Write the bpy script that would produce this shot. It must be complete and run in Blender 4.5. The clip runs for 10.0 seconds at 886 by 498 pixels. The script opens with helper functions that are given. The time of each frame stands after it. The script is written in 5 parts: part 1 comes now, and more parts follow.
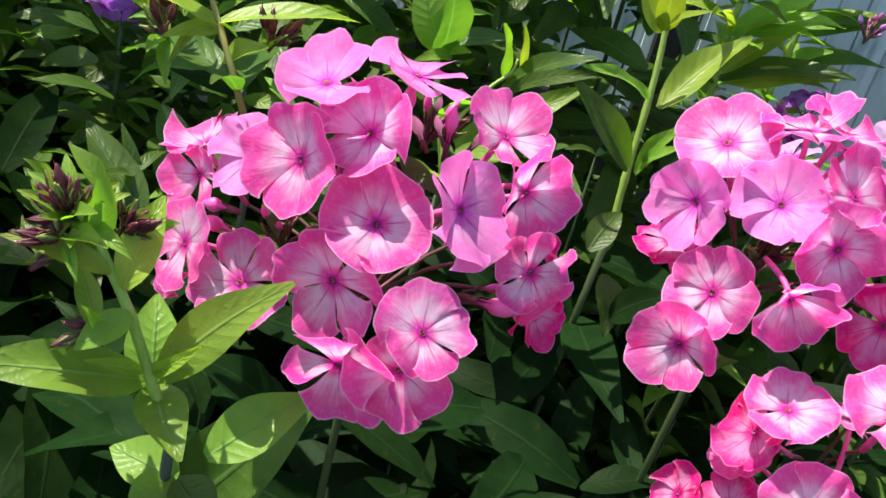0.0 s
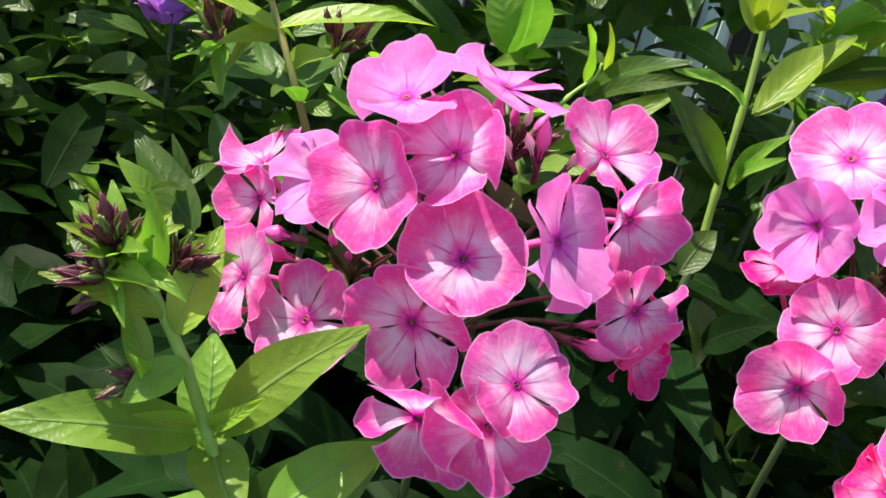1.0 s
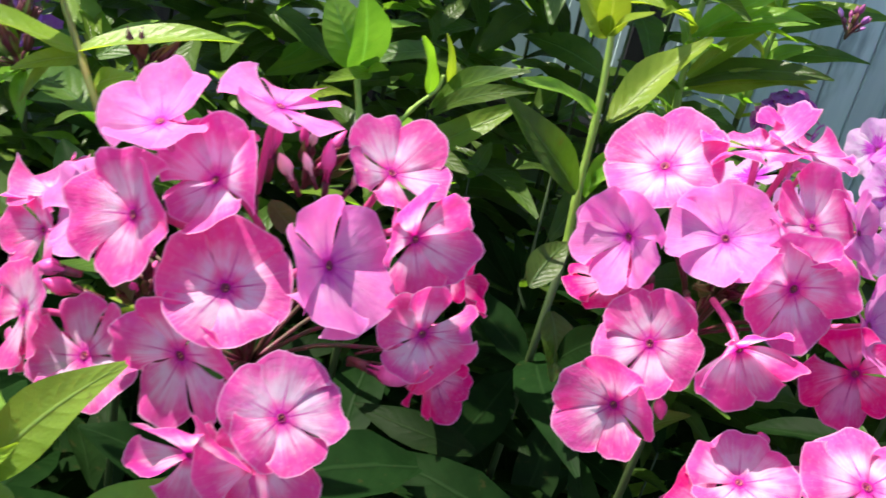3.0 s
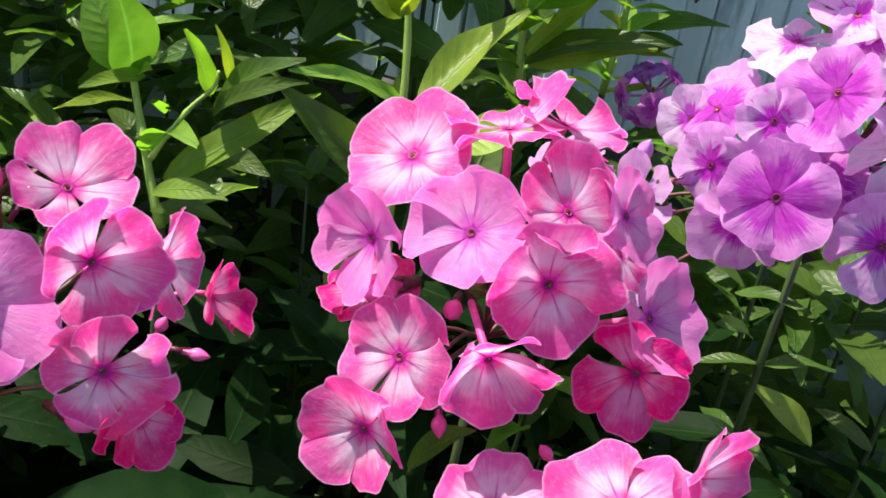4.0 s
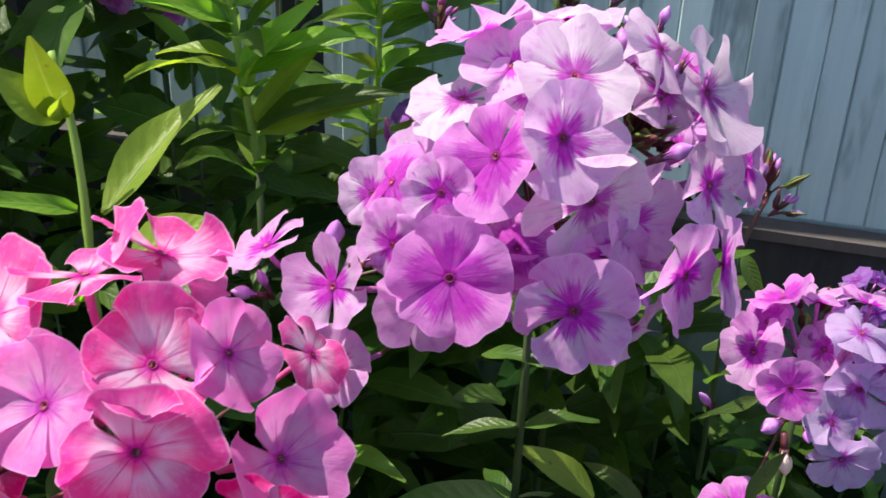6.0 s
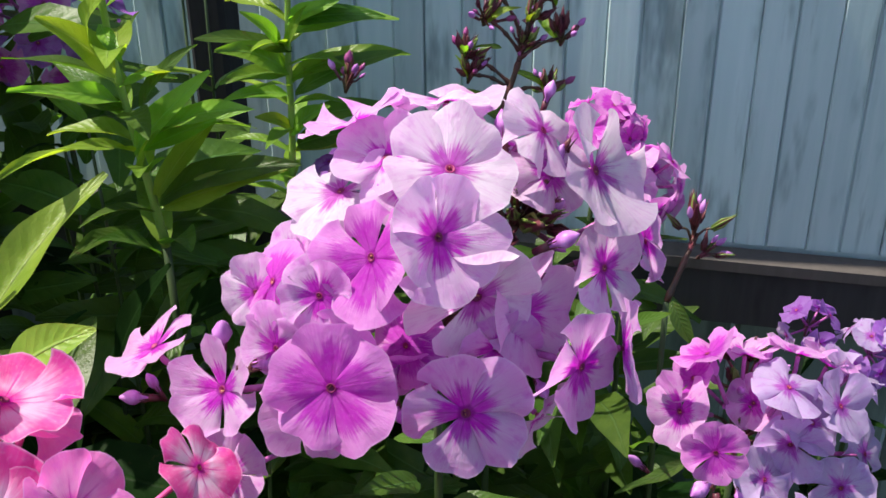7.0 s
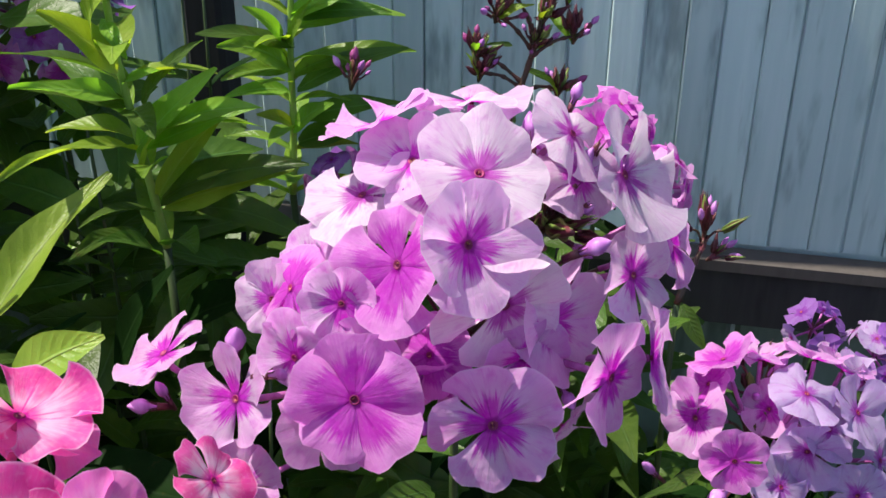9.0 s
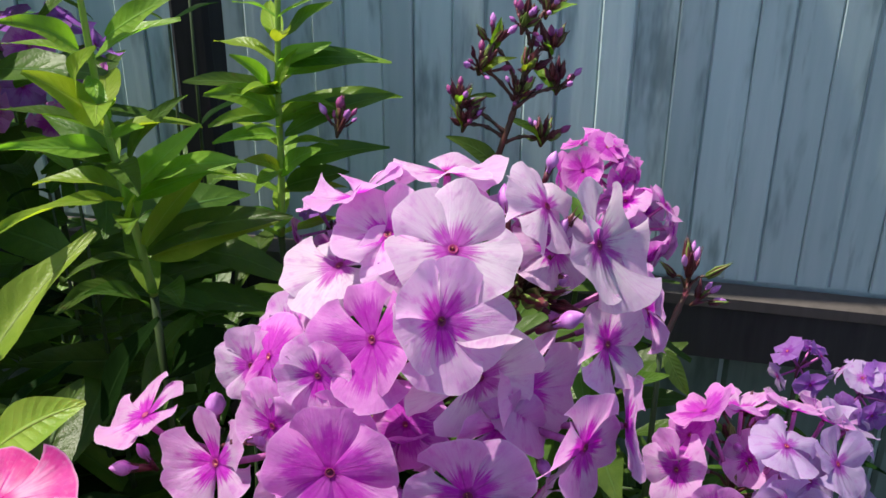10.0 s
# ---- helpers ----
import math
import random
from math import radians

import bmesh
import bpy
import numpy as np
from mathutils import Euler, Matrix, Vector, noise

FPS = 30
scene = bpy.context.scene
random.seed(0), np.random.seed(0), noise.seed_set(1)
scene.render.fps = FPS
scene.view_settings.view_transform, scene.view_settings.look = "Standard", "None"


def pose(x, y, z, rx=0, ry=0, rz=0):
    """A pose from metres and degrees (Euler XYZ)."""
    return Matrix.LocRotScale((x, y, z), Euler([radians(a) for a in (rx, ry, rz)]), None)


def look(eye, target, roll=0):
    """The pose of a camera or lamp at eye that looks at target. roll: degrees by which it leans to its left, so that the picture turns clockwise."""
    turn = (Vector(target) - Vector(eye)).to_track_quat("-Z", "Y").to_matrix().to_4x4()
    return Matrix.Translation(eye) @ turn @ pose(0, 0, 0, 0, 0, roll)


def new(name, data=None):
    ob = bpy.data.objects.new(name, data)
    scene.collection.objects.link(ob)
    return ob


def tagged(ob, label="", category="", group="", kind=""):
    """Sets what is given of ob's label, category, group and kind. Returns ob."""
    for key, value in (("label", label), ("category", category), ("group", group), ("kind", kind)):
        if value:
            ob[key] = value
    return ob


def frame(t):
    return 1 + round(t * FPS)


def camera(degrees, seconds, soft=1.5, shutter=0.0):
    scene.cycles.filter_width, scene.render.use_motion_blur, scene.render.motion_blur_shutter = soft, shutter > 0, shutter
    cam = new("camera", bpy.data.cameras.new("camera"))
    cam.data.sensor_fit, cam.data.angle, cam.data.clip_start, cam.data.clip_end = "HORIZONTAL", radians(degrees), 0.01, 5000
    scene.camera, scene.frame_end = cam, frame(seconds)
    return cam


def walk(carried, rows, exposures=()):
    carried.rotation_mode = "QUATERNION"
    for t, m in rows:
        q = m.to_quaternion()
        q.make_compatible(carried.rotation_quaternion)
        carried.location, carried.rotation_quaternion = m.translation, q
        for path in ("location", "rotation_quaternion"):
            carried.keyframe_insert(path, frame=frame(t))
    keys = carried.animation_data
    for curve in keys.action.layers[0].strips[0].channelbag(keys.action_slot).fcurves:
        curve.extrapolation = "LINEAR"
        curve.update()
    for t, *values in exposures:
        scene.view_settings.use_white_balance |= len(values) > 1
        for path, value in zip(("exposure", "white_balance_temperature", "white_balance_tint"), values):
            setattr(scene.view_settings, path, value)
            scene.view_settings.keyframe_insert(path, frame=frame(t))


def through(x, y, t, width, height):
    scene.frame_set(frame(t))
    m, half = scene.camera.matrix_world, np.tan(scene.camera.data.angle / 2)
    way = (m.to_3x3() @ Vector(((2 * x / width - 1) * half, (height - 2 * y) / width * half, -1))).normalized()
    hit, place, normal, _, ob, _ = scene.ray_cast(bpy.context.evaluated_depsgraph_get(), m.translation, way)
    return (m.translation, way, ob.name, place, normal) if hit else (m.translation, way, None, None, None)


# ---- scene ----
cam = camera(46.0, 10.0, soft=1.6, shutter=0.22)
PATH = [
    (0, (-0.01316, 0.01047, 1.02966), (0.05601, 1.78700, 0.11360), 15.83),
    (0.5, (-0.02123, 0.02896, 1.02443), (0.02326, 1.80609, 0.10800), 15.21),
    (1, (-0.02713, 0.04804, 1.01809), (-0.03806, 1.81218, 0.07590), 14.68),
    (1.5, (-0.02993, 0.05088, 1.01605), (-0.04912, 1.80752, 0.06009), 14.42),
    (2, (-0.02805, 0.04882, 1.01524), (-0.02697, 1.80983, 0.06717), 14.83),
    (2.5, (-0.01253, 0.05022, 1.01537), (-0.00100, 1.82080, 0.08535), 15.13),
    (3, (0.02242, 0.06451, 1.02746), (0.05114, 1.84150, 0.11015), 13.11),
    (3.2, (0.03802, 0.07573, 1.02781), (0.08648, 1.85367, 0.11315), 12.01),
    (4.3, (0.09569, 0.10824, 1.02464), (0.16303, 1.87942, 0.09813), 9.18),
    (4.5, (0.09543, 0.11114, 1.02349), (0.16902, 1.87600, 0.08549), 9.14),
    (5, (0.11895, 0.11170, 1.02066), (0.23940, 1.87144, 0.07789), 7.38),
    (5.5, (0.15265, 0.13137, 1.04660), (0.30817, 1.88375, 0.09529), 3.67),
    (6, (0.17290, 0.14372, 1.04854), (0.35142, 1.91321, 0.13365), 2.27),
    (6.2, (0.18185, 0.15077, 1.05375), (0.38051, 1.91545, 0.13373), 2.25),
    (7.3, (0.20493, 0.16844, 1.07080), (0.42346, 1.93456, 0.15809), -1.22),
    (7.5, (0.20295, 0.16860, 1.07296), (0.42434, 1.93159, 0.15490), -1.35),
    (8, (0.19586, 0.16925, 1.06416), (0.44127, 1.92989, 0.14769), 0.04),
    (8.5, (0.19289, 0.17194, 1.06370), (0.44245, 1.92847, 0.14049), 0.14),
    (9, (0.19158, 0.17886, 1.06595), (0.44758, 1.93355, 0.14101), 0.35),
    (9.5, (0.19688, 0.18754, 1.07393), (0.45272, 1.94503, 0.15427), 0.35),
    (10, (0.19904, 0.18301, 1.08338), (0.45462, 1.94375, 0.16988), 0.33),
]
walk(cam, [(t, look(eye, target, roll)) for t, eye, target, roll in PATH], exposures=[(0.0, 1.22, 6700, 10), (2.5, 1.32, 6700, 10), (4.5, 1.0, 6700, 10), (6.0, 0.93, 6700, 10), (7.5, 0.93, 6700, 10), (9.5, 0.80, 6700, 10), (10.0, 0.71, 6700, 10)])

# ---- light ----
SUN = Vector((-0.42, 0.115, 0.90)).normalized()
world = bpy.data.worlds.new("sky_world")
scene.world = world
world.use_nodes = True
wn = world.node_tree.nodes
sky = wn.new("ShaderNodeTexSky")
sky.sky_type = "NISHITA"
sky.sun_disc = False
sky.sun_elevation = math.asin(SUN.z)
sky.sun_rotation = math.atan2(SUN.x, SUN.y)
world.node_tree.links.new(sky.outputs[0], wn["Background"].inputs[0])
wn["Background"].inputs[1].default_value = 0.128
lamp = bpy.data.lights.new("sun", "SUN")
lamp.energy, lamp.angle, lamp.color = 4.7, radians(0.53), (1.0, 0.94, 0.85)
sun = new("sun", lamp)
sun.rotation_mode = "QUATERNION"
sun.rotation_quaternion = SUN.to_track_quat("Z", "Y")


# ---- materials ----
class Nodes:
    """Short hand for a node tree."""

    def __init__(self, name):
        self.mat = bpy.data.materials.new(name)
        self.mat.use_nodes = True
        self.tree = self.mat.node_tree
        self.tree.nodes.clear()
        self.out = self.tree.nodes.new("ShaderNodeOutputMaterial")

    def put(self, kind, **sockets):
        n = self.tree.nodes.new(kind)
        for key, v in sockets.items():
            self.feed(n.inputs[key.replace("_", " ")], v)
        return n

    def feed(self, socket, v):
        if isinstance(v, bpy.types.NodeSocket):
            self.tree.links.new(v, socket)
        else:
            socket.default_value = (*v, 1.0) if isinstance(v, tuple) and len(v) == 3 and socket.type == "RGBA" else v

    def math(self, op, a, b=0.0, c=0.0, clamp=False):
        n = self.tree.nodes.new("ShaderNodeMath")
        n.operation, n.use_clamp = op, clamp
        for i, v in enumerate((a, b, c)):
            self.feed(n.inputs[i], v)
        return n.outputs[0]

    def mix(self, fac, a, b, mode="MIX"):
        n = self.tree.nodes.new("ShaderNodeMix")
        n.data_type, n.blend_type = "RGBA", mode
        self.feed(n.inputs[0], fac)
        self.feed(n.inputs[6], a)
        self.feed(n.inputs[7], b)
        return n.outputs[2]

    def step(self, x, lo, hi):
        n = self.tree.nodes.new("ShaderNodeMapRange")
        n.interpolation_type = "SMOOTHSTEP"
        self.feed(n.inputs[0], x)
        for i, v in ((1, lo), (2, hi), (3, 0.0), (4, 1.0)):
            self.feed(n.inputs[i], v)
        return n.outputs[0]

    def noise(self, vector, scale, detail=3.0, rough=0.55):
        n = self.put("ShaderNodeTexNoise", Scale=scale, Detail=detail, Roughness=rough)
        if vector is not None:
            self.feed(n.inputs["Vector"], vector)
        return n.outputs[0]

    def uv(self):
        n = self.put("ShaderNodeUVMap")
        n.uv_map = "UVMap"
        s = self.put("ShaderNodeSeparateXYZ", Vector=n.outputs[0])
        return n.outputs[0], s.outputs[0], s.outputs[1]

    def stretch(self, vector, sx, sy, sz):
        n = self.put("ShaderNodeVectorMath", Vector=vector)
        n.operation = "MULTIPLY"
        n.inputs[1].default_value = (sx, sy, sz)
        return n.outputs[0]

    def shift(self, vector, amount):
        n = self.put("ShaderNodeVectorMath", Vector=vector)
        n.operation = "ADD"
        self.feed(n.inputs[1], amount)
        return n.outputs[0]

    def bump(self, height, strength, distance):
        return self.put("ShaderNodeBump", Height=height, Strength=strength, Distance=distance).outputs[0]

    def thin(self, colour, through, rough, share, normal=None, specular=0.35):
        """A thin leaf or petal: part of the light passes through it."""
        p = self.put("ShaderNodeBsdfPrincipled", Base_Color=colour, Roughness=rough, Specular_IOR_Level=specular)
        t = self.put("ShaderNodeBsdfTranslucent", Color=through)
        if normal is not None:
            self.feed(p.inputs["Normal"], normal)
        m = self.put("ShaderNodeMixShader", Fac=share)
        self.tree.links.new(p.outputs[0], m.inputs[1])
        self.tree.links.new(t.outputs[0], m.inputs[2])
        self.tree.links.new(m.outputs[0], self.out.inputs[0])
        return self.mat

    def solid(self, colour, rough, normal=None, specular=0.4, metal=0.0):
        p = self.put("ShaderNodeBsdfPrincipled", Base_Color=colour, Roughness=rough, Specular_IOR_Level=specular, Metallic=metal)
        if normal is not None:
            self.feed(p.inputs["Normal"], normal)
        self.tree.links.new(p.outputs[0], self.out.inputs[0])
        return self.mat


def petal_material(name, outer, light, star, vein, reach, lines, washed):
    """outer: the rim; light: the pale zone; star: the colour round the eye, out to reach; lines: depth of the thin lines; washed: how pale the middle is."""
    m = Nodes(name)
    uv, u, v = m.uv()
    rnd = m.put("ShaderNodeObjectInfo").outputs["Random"]
    seed = m.put("ShaderNodeCombineXYZ", X=m.math("MULTIPLY", rnd, 37.0), Y=m.math("MULTIPLY", rnd, 11.0)).outputs[0]
    across = m.math("ABSOLUTE", m.math("SUBTRACT", m.math("MULTIPLY", u, 2.0), 1.0))
    streak = m.noise(m.shift(m.stretch(uv, 22.0, 1.1, 1.0), seed), 1.0, 3.0)
    blot = m.noise(m.shift(m.stretch(uv, 2.5, 2.5, 1.0), seed), 1.0, 2.0)
    jag = m.math("ADD", v, m.math("MULTIPLY", m.math("SUBTRACT", streak, 0.5), 0.55))
    jag = m.math("ADD", jag, m.math("MULTIPLY", m.math("SUBTRACT", blot, 0.5), 0.45))
    jag = m.math("ADD", jag, m.math("MULTIPLY", m.math("SUBTRACT", rnd, 0.5), 0.26))
    # the pale zone lies between the eye and the rim, on both sides of the middle line
    pale = m.math("MULTIPLY", m.step(v, 0.10, 0.30), m.math("SUBTRACT", 1.0, m.step(jag, 0.27, 0.82)))
    pale = m.math("MULTIPLY", pale, washed)
    colour = m.mix(pale, outer, light)
    colour = m.mix(m.math("MULTIPLY", m.step(streak, 0.45, 0.75), 0.12), colour, light)
    ragged = m.math("ADD", v, m.math("MULTIPLY", m.math("SUBTRACT", streak, 0.5), 0.62))
    ragged = m.math("ADD", ragged, m.math("MULTIPLY", m.math("SUBTRACT", blot, 0.5), 0.30))
    ragged = m.math("ADD", ragged, m.math("MULTIPLY", m.math("POWER", across, 2.0), 0.34))
    rays = m.noise(m.shift(m.stretch(uv, 20.0, 0.7, 1.0), seed), 1.0, 3.0, 0.65)
    ragged = m.math("ADD", ragged, m.math("MULTIPLY", m.math("SUBTRACT", rays, 0.5), 0.55))
    inner = m.math("SUBTRACT", 1.0, m.step(ragged, reach - 0.13, reach + 0.11))
    colour = m.mix(m.math("MULTIPLY", inner, m.math("ADD", 0.78, m.math("MULTIPLY", blot, 0.40))), colour, star)
    thread = m.noise(m.shift(m.stretch(uv, 48.0, 1.6, 1.0), seed), 1.0, 2.0)
    colour = m.mix(m.math("MULTIPLY", m.step(thread, 0.52, 0.66), 0.16), colour, star)
    # uneven flushes of the star's colour over the blade
    flush = m.noise(m.shift(m.stretch(uv, 4.6, 2.0, 1.0), seed), 1.3, 3.0, 0.6)
    colour = m.mix(m.math("MULTIPLY", m.step(flush, 0.50, 0.74), 0.42), colour, star)
    mottle = m.noise(m.shift(m.stretch(uv, 16.0, 9.0, 1.0), seed), 1.0, 3.0, 0.6)
    colour = m.mix(m.math("MULTIPLY", m.step(mottle, 0.50, 0.72), 0.16), colour, light)
    mid = m.math("SUBTRACT", 1.0, m.step(across, 0.0, 0.075))
    side = m.step(across, 0.84, 0.99)
    line = m.math("MULTIPLY", m.math("MAXIMUM", mid, m.math("MULTIPLY", side, 0.8)), m.math("SUBTRACT", 1.0, m.step(v, 0.20, 0.74)))
    colour = m.mix(m.math("MULTIPLY", line, lines), colour, vein)
    # petal edges lightened in the colour, as if they catch the sun
    rim = m.math("MAXIMUM", m.step(v, 0.955, 1.0), m.math("MULTIPLY", m.step(across, 0.90, 1.0), m.step(v, 0.40, 0.65)))
    colour = m.mix(m.math("MULTIPLY", rim, 0.6), colour, light)
    eye = m.math("SUBTRACT", 1.0, m.step(v, 0.04, 0.11))
    colour = m.mix(m.math("MULTIPLY", eye, 0.85), colour, vein)
    hue = m.put("ShaderNodeHueSaturation", Color=colour, Hue=m.math("ADD", 0.491, m.math("MULTIPLY", rnd, 0.018)),
                Saturation=m.math("ADD", 0.94, m.math("MULTIPLY", blot, 0.20)), Value=m.math("ADD", 0.82, m.math("MULTIPLY", rnd, 0.18)))
    fine = m.noise(m.stretch(uv, 60.0, 5.0, 1.0), 1.0, 2.0)
    crease = m.noise(m.shift(m.stretch(uv, 8.0, 4.5, 1.0), seed), 1.0, 3.0)
    deeper = m.put("ShaderNodeGamma", Color=hue.outputs[0], Gamma=1.22)
    return m.thin(hue.outputs[0], deeper.outputs[0], 0.5, 0.60, m.bump(m.math("ADD", m.math("MULTIPLY", fine, 0.6), m.math("ADD", m.math("MULTIPLY", streak, 0.5), m.math("MULTIPLY", crease, 1.8))), 0.38, 0.0008), 0.32)


PETALS = {
    "pink": petal_material("hot_pink_petal", (0.96, 0.14, 0.51), (0.98, 0.77, 0.95), (0.92, 0.20, 0.67), (0.74, 0.02, 0.44), 0.12, 0.85, 0.95),
    "rose": petal_material("deep_rose_petal", (0.92, 0.042, 0.32), (0.97, 0.50, 0.78), (0.84, 0.10, 0.50), (0.56, 0.01, 0.26), 0.08, 0.85, 0.85),
    "orchid": petal_material("orchid_pink_petal", (0.97, 0.30, 0.72), (0.97, 0.60, 0.92), (0.86, 0.19, 0.76), (0.66, 0.04, 0.52), 0.24, 0.7, 0.6),
    "mauve": petal_material("pale_mauve_petal", (0.90, 0.50, 0.88), (0.94, 0.74, 0.95), (0.76, 0.06, 0.72), (0.40, 0.02, 0.36), 0.46, 0.6, 0.65),
    "magenta": petal_material("magenta_mauve_petal", (0.84, 0.34, 0.80), (0.88, 0.52, 0.85), (0.68, 0.09, 0.66), (0.44, 0.02, 0.40), 0.68, 0.6, 0.4),
    "pale": petal_material("pale_lavender_petal", (0.92, 0.63, 0.91), (0.95, 0.81, 0.96), (0.76, 0.08, 0.72), (0.42, 0.03, 0.38), 0.42, 0.5, 0.7),
    "white": petal_material("whitish_petal", (0.91, 0.75, 0.90), (0.94, 0.86, 0.94), (0.68, 0.13, 0.65), (0.46, 0.05, 0.40), 0.34, 0.5, 0.8),
    "lilac": petal_material("bluish_lilac_petal", (0.65, 0.50, 0.79), (0.74, 0.62, 0.85), (0.56, 0.14, 0.64), (0.40, 0.05, 0.44), 0.32, 0.45, 0.6),
    "violet": petal_material("violet_petal", (0.50, 0.22, 0.70), (0.62, 0.38, 0.80), (0.42, 0.08, 0.58), (0.30, 0.03, 0.38), 0.36, 0.4, 0.4),
}


def leaf_material(name, dark, bright, rib, through, gloss=0.32):
    m = Nodes(name)
    uv, u, v = m.uv()
    rnd = m.put("ShaderNodeObjectInfo").outputs["Random"]
    isle = m.put("ShaderNodeNewGeometry").outputs["Random Per Island"]
    pos = m.put("ShaderNodeTexCoord").outputs["Object"]
    cloud = m.noise(m.stretch(pos, 1.0, 1.0, 1.0), 60.0, 4.0)
    across = m.math("ABSOLUTE", m.math("SUBTRACT", m.math("MULTIPLY", u, 2.0), 1.0))
    # side veins run forwards from the rib
    run = m.math("SUBTRACT", m.math("MULTIPLY", v, 9.0), m.math("MULTIPLY", across, 1.6))
    wave = m.math("ABSOLUTE", m.math("SUBTRACT", m.math("FRACT", run), 0.5))
    side = m.math("MULTIPLY", m.math("SUBTRACT", 1.0, m.step(wave, 0.0, 0.10)), m.math("SUBTRACT", 1.0, m.step(across, 0.7, 1.0)))
    mid = m.math("SUBTRACT", 1.0, m.step(across, 0.02, 0.09))
    colour = m.mix(m.step(cloud, 0.30, 0.72), dark, bright)
    colour = m.mix(m.math("MULTIPLY", side, 0.07), colour, rib)
    colour = m.mix(m.math("MULTIPLY", mid, 0.6), colour, rib)
    spot = m.noise(m.shift(pos, m.put("ShaderNodeCombineXYZ", X=m.math("MULTIPLY", rnd, 7.0)).outputs[0]), 190.0, 3.0, 0.6)
    where = m.math("MULTIPLY", m.step(spot, 0.62, 0.72), m.step(rnd, 0.45, 0.9))
    colour = m.mix(m.math("MULTIPLY", where, 0.55), colour, (0.085, 0.058, 0.022))
    vary = m.math("FRACT", m.math("ADD", rnd, isle))
    hue = m.put("ShaderNodeHueSaturation", Color=colour, Hue=m.math("ADD", 0.488, m.math("MULTIPLY", vary, 0.022)),
                Saturation=1.0, Value=m.math("ADD", 0.78, m.math("MULTIPLY", vary, 0.44)))
    glow = m.mix(1.0, hue.outputs[0], through, "MULTIPLY")
    cells = m.noise(pos, 900.0, 2.0)
    puff = m.math("MULTIPLY", m.math("SINE", m.math("MULTIPLY", m.math("FRACT", run), math.pi)), m.math("SUBTRACT", 1.0, m.math("POWER", across, 3.0)))
    height = m.math("ADD", m.math("MULTIPLY", puff, 0.30), m.math("ADD", m.math("MULTIPLY", mid, -1.0), m.math("MULTIPLY", cells, 0.35)))
    return m.thin(hue.outputs[0], glow, 0.38 if gloss > 0.2 else 0.5, 0.44, m.bump(height, 0.6 if gloss > 0.15 else 0.3, 0.0011), gloss)


LEAVES = {
    # dark: the deep shade low in the border is put into the leaf colour
    "dark": leaf_material("shade_toned_leaf", (0.007, 0.022, 0.005), (0.012, 0.034, 0.008), (0.020, 0.046, 0.014), (1.3, 1.7, 0.65), 0.05),
    "mid": leaf_material("green_leaf", (0.045, 0.094, 0.015), (0.076, 0.138, 0.023), (0.09, 0.18, 0.055), (2.2, 2.6, 0.9)),
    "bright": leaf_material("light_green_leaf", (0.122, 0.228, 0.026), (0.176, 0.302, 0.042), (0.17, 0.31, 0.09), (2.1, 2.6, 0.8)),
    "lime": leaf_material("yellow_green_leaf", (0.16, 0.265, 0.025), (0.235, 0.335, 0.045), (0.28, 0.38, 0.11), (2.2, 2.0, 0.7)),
}


def stalk_material(name, a, b, rough=0.5):
    m = Nodes(name)
    pos = m.put("ShaderNodeTexCoord").outputs["Object"]
    n = m.noise(m.stretch(pos, 1.0, 1.0, 0.25), 240.0, 4.0)
    return m.solid(m.mix(m.step(n, 0.35, 0.7), a, b), rough, m.bump(n, 0.25, 0.0004))


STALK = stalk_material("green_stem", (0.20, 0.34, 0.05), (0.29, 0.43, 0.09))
# green stem colour darkened to hold the shade under the heads
LOWER = stalk_material("shade_toned_stem", (0.020, 0.042, 0.010), (0.038, 0.062, 0.018))
BROWN = stalk_material("reddish_stem", (0.045, 0.025, 0.014), (0.10, 0.026, 0.024))
OLIVE = stalk_material("olive_brown_stem", (0.17, 0.20, 0.045), (0.26, 0.20, 0.06))
PEDICEL = stalk_material("dark_pedicel", (0.06, 0.045, 0.02), (0.15, 0.02, 0.05))
TUBE = stalk_material("pink_tube", (0.46, 0.05, 0.20), (0.60, 0.11, 0.30))
TUBE_MAUVE = stalk_material("mauve_tube", (0.30, 0.06, 0.24), (0.46, 0.14, 0.38))
EYE = stalk_material("throat", (0.17, 0.006, 0.07), (0.30, 0.02, 0.11), 0.6)
ANTHER = stalk_material("anther", (0.50, 0.16, 0.10), (0.62, 0.36, 0.18), 0.7)
BUD_PINK = stalk_material("pink_bud", (0.56, 0.05, 0.25), (0.72, 0.16, 0.42), 0.45)
BUD_MAUVE = stalk_material("mauve_bud", (0.34, 0.10, 0.38), (0.56, 0.26, 0.60), 0.45)
BUD_PURPLE = stalk_material("dark_mauve_bud", (0.22, 0.03, 0.14), (0.32, 0.07, 0.22), 0.45)
SEPAL = stalk_material("purple_sepal", (0.070, 0.010, 0.026), (0.13, 0.035, 0.035), 0.45)
BUD_GREEN = stalk_material("green_sepal", (0.10, 0.17, 0.03), (0.17, 0.22, 0.05), 0.55)
WITHER = stalk_material("withered_petal", (0.62, 0.46, 0.36), (0.74, 0.50, 0.52), 0.8)


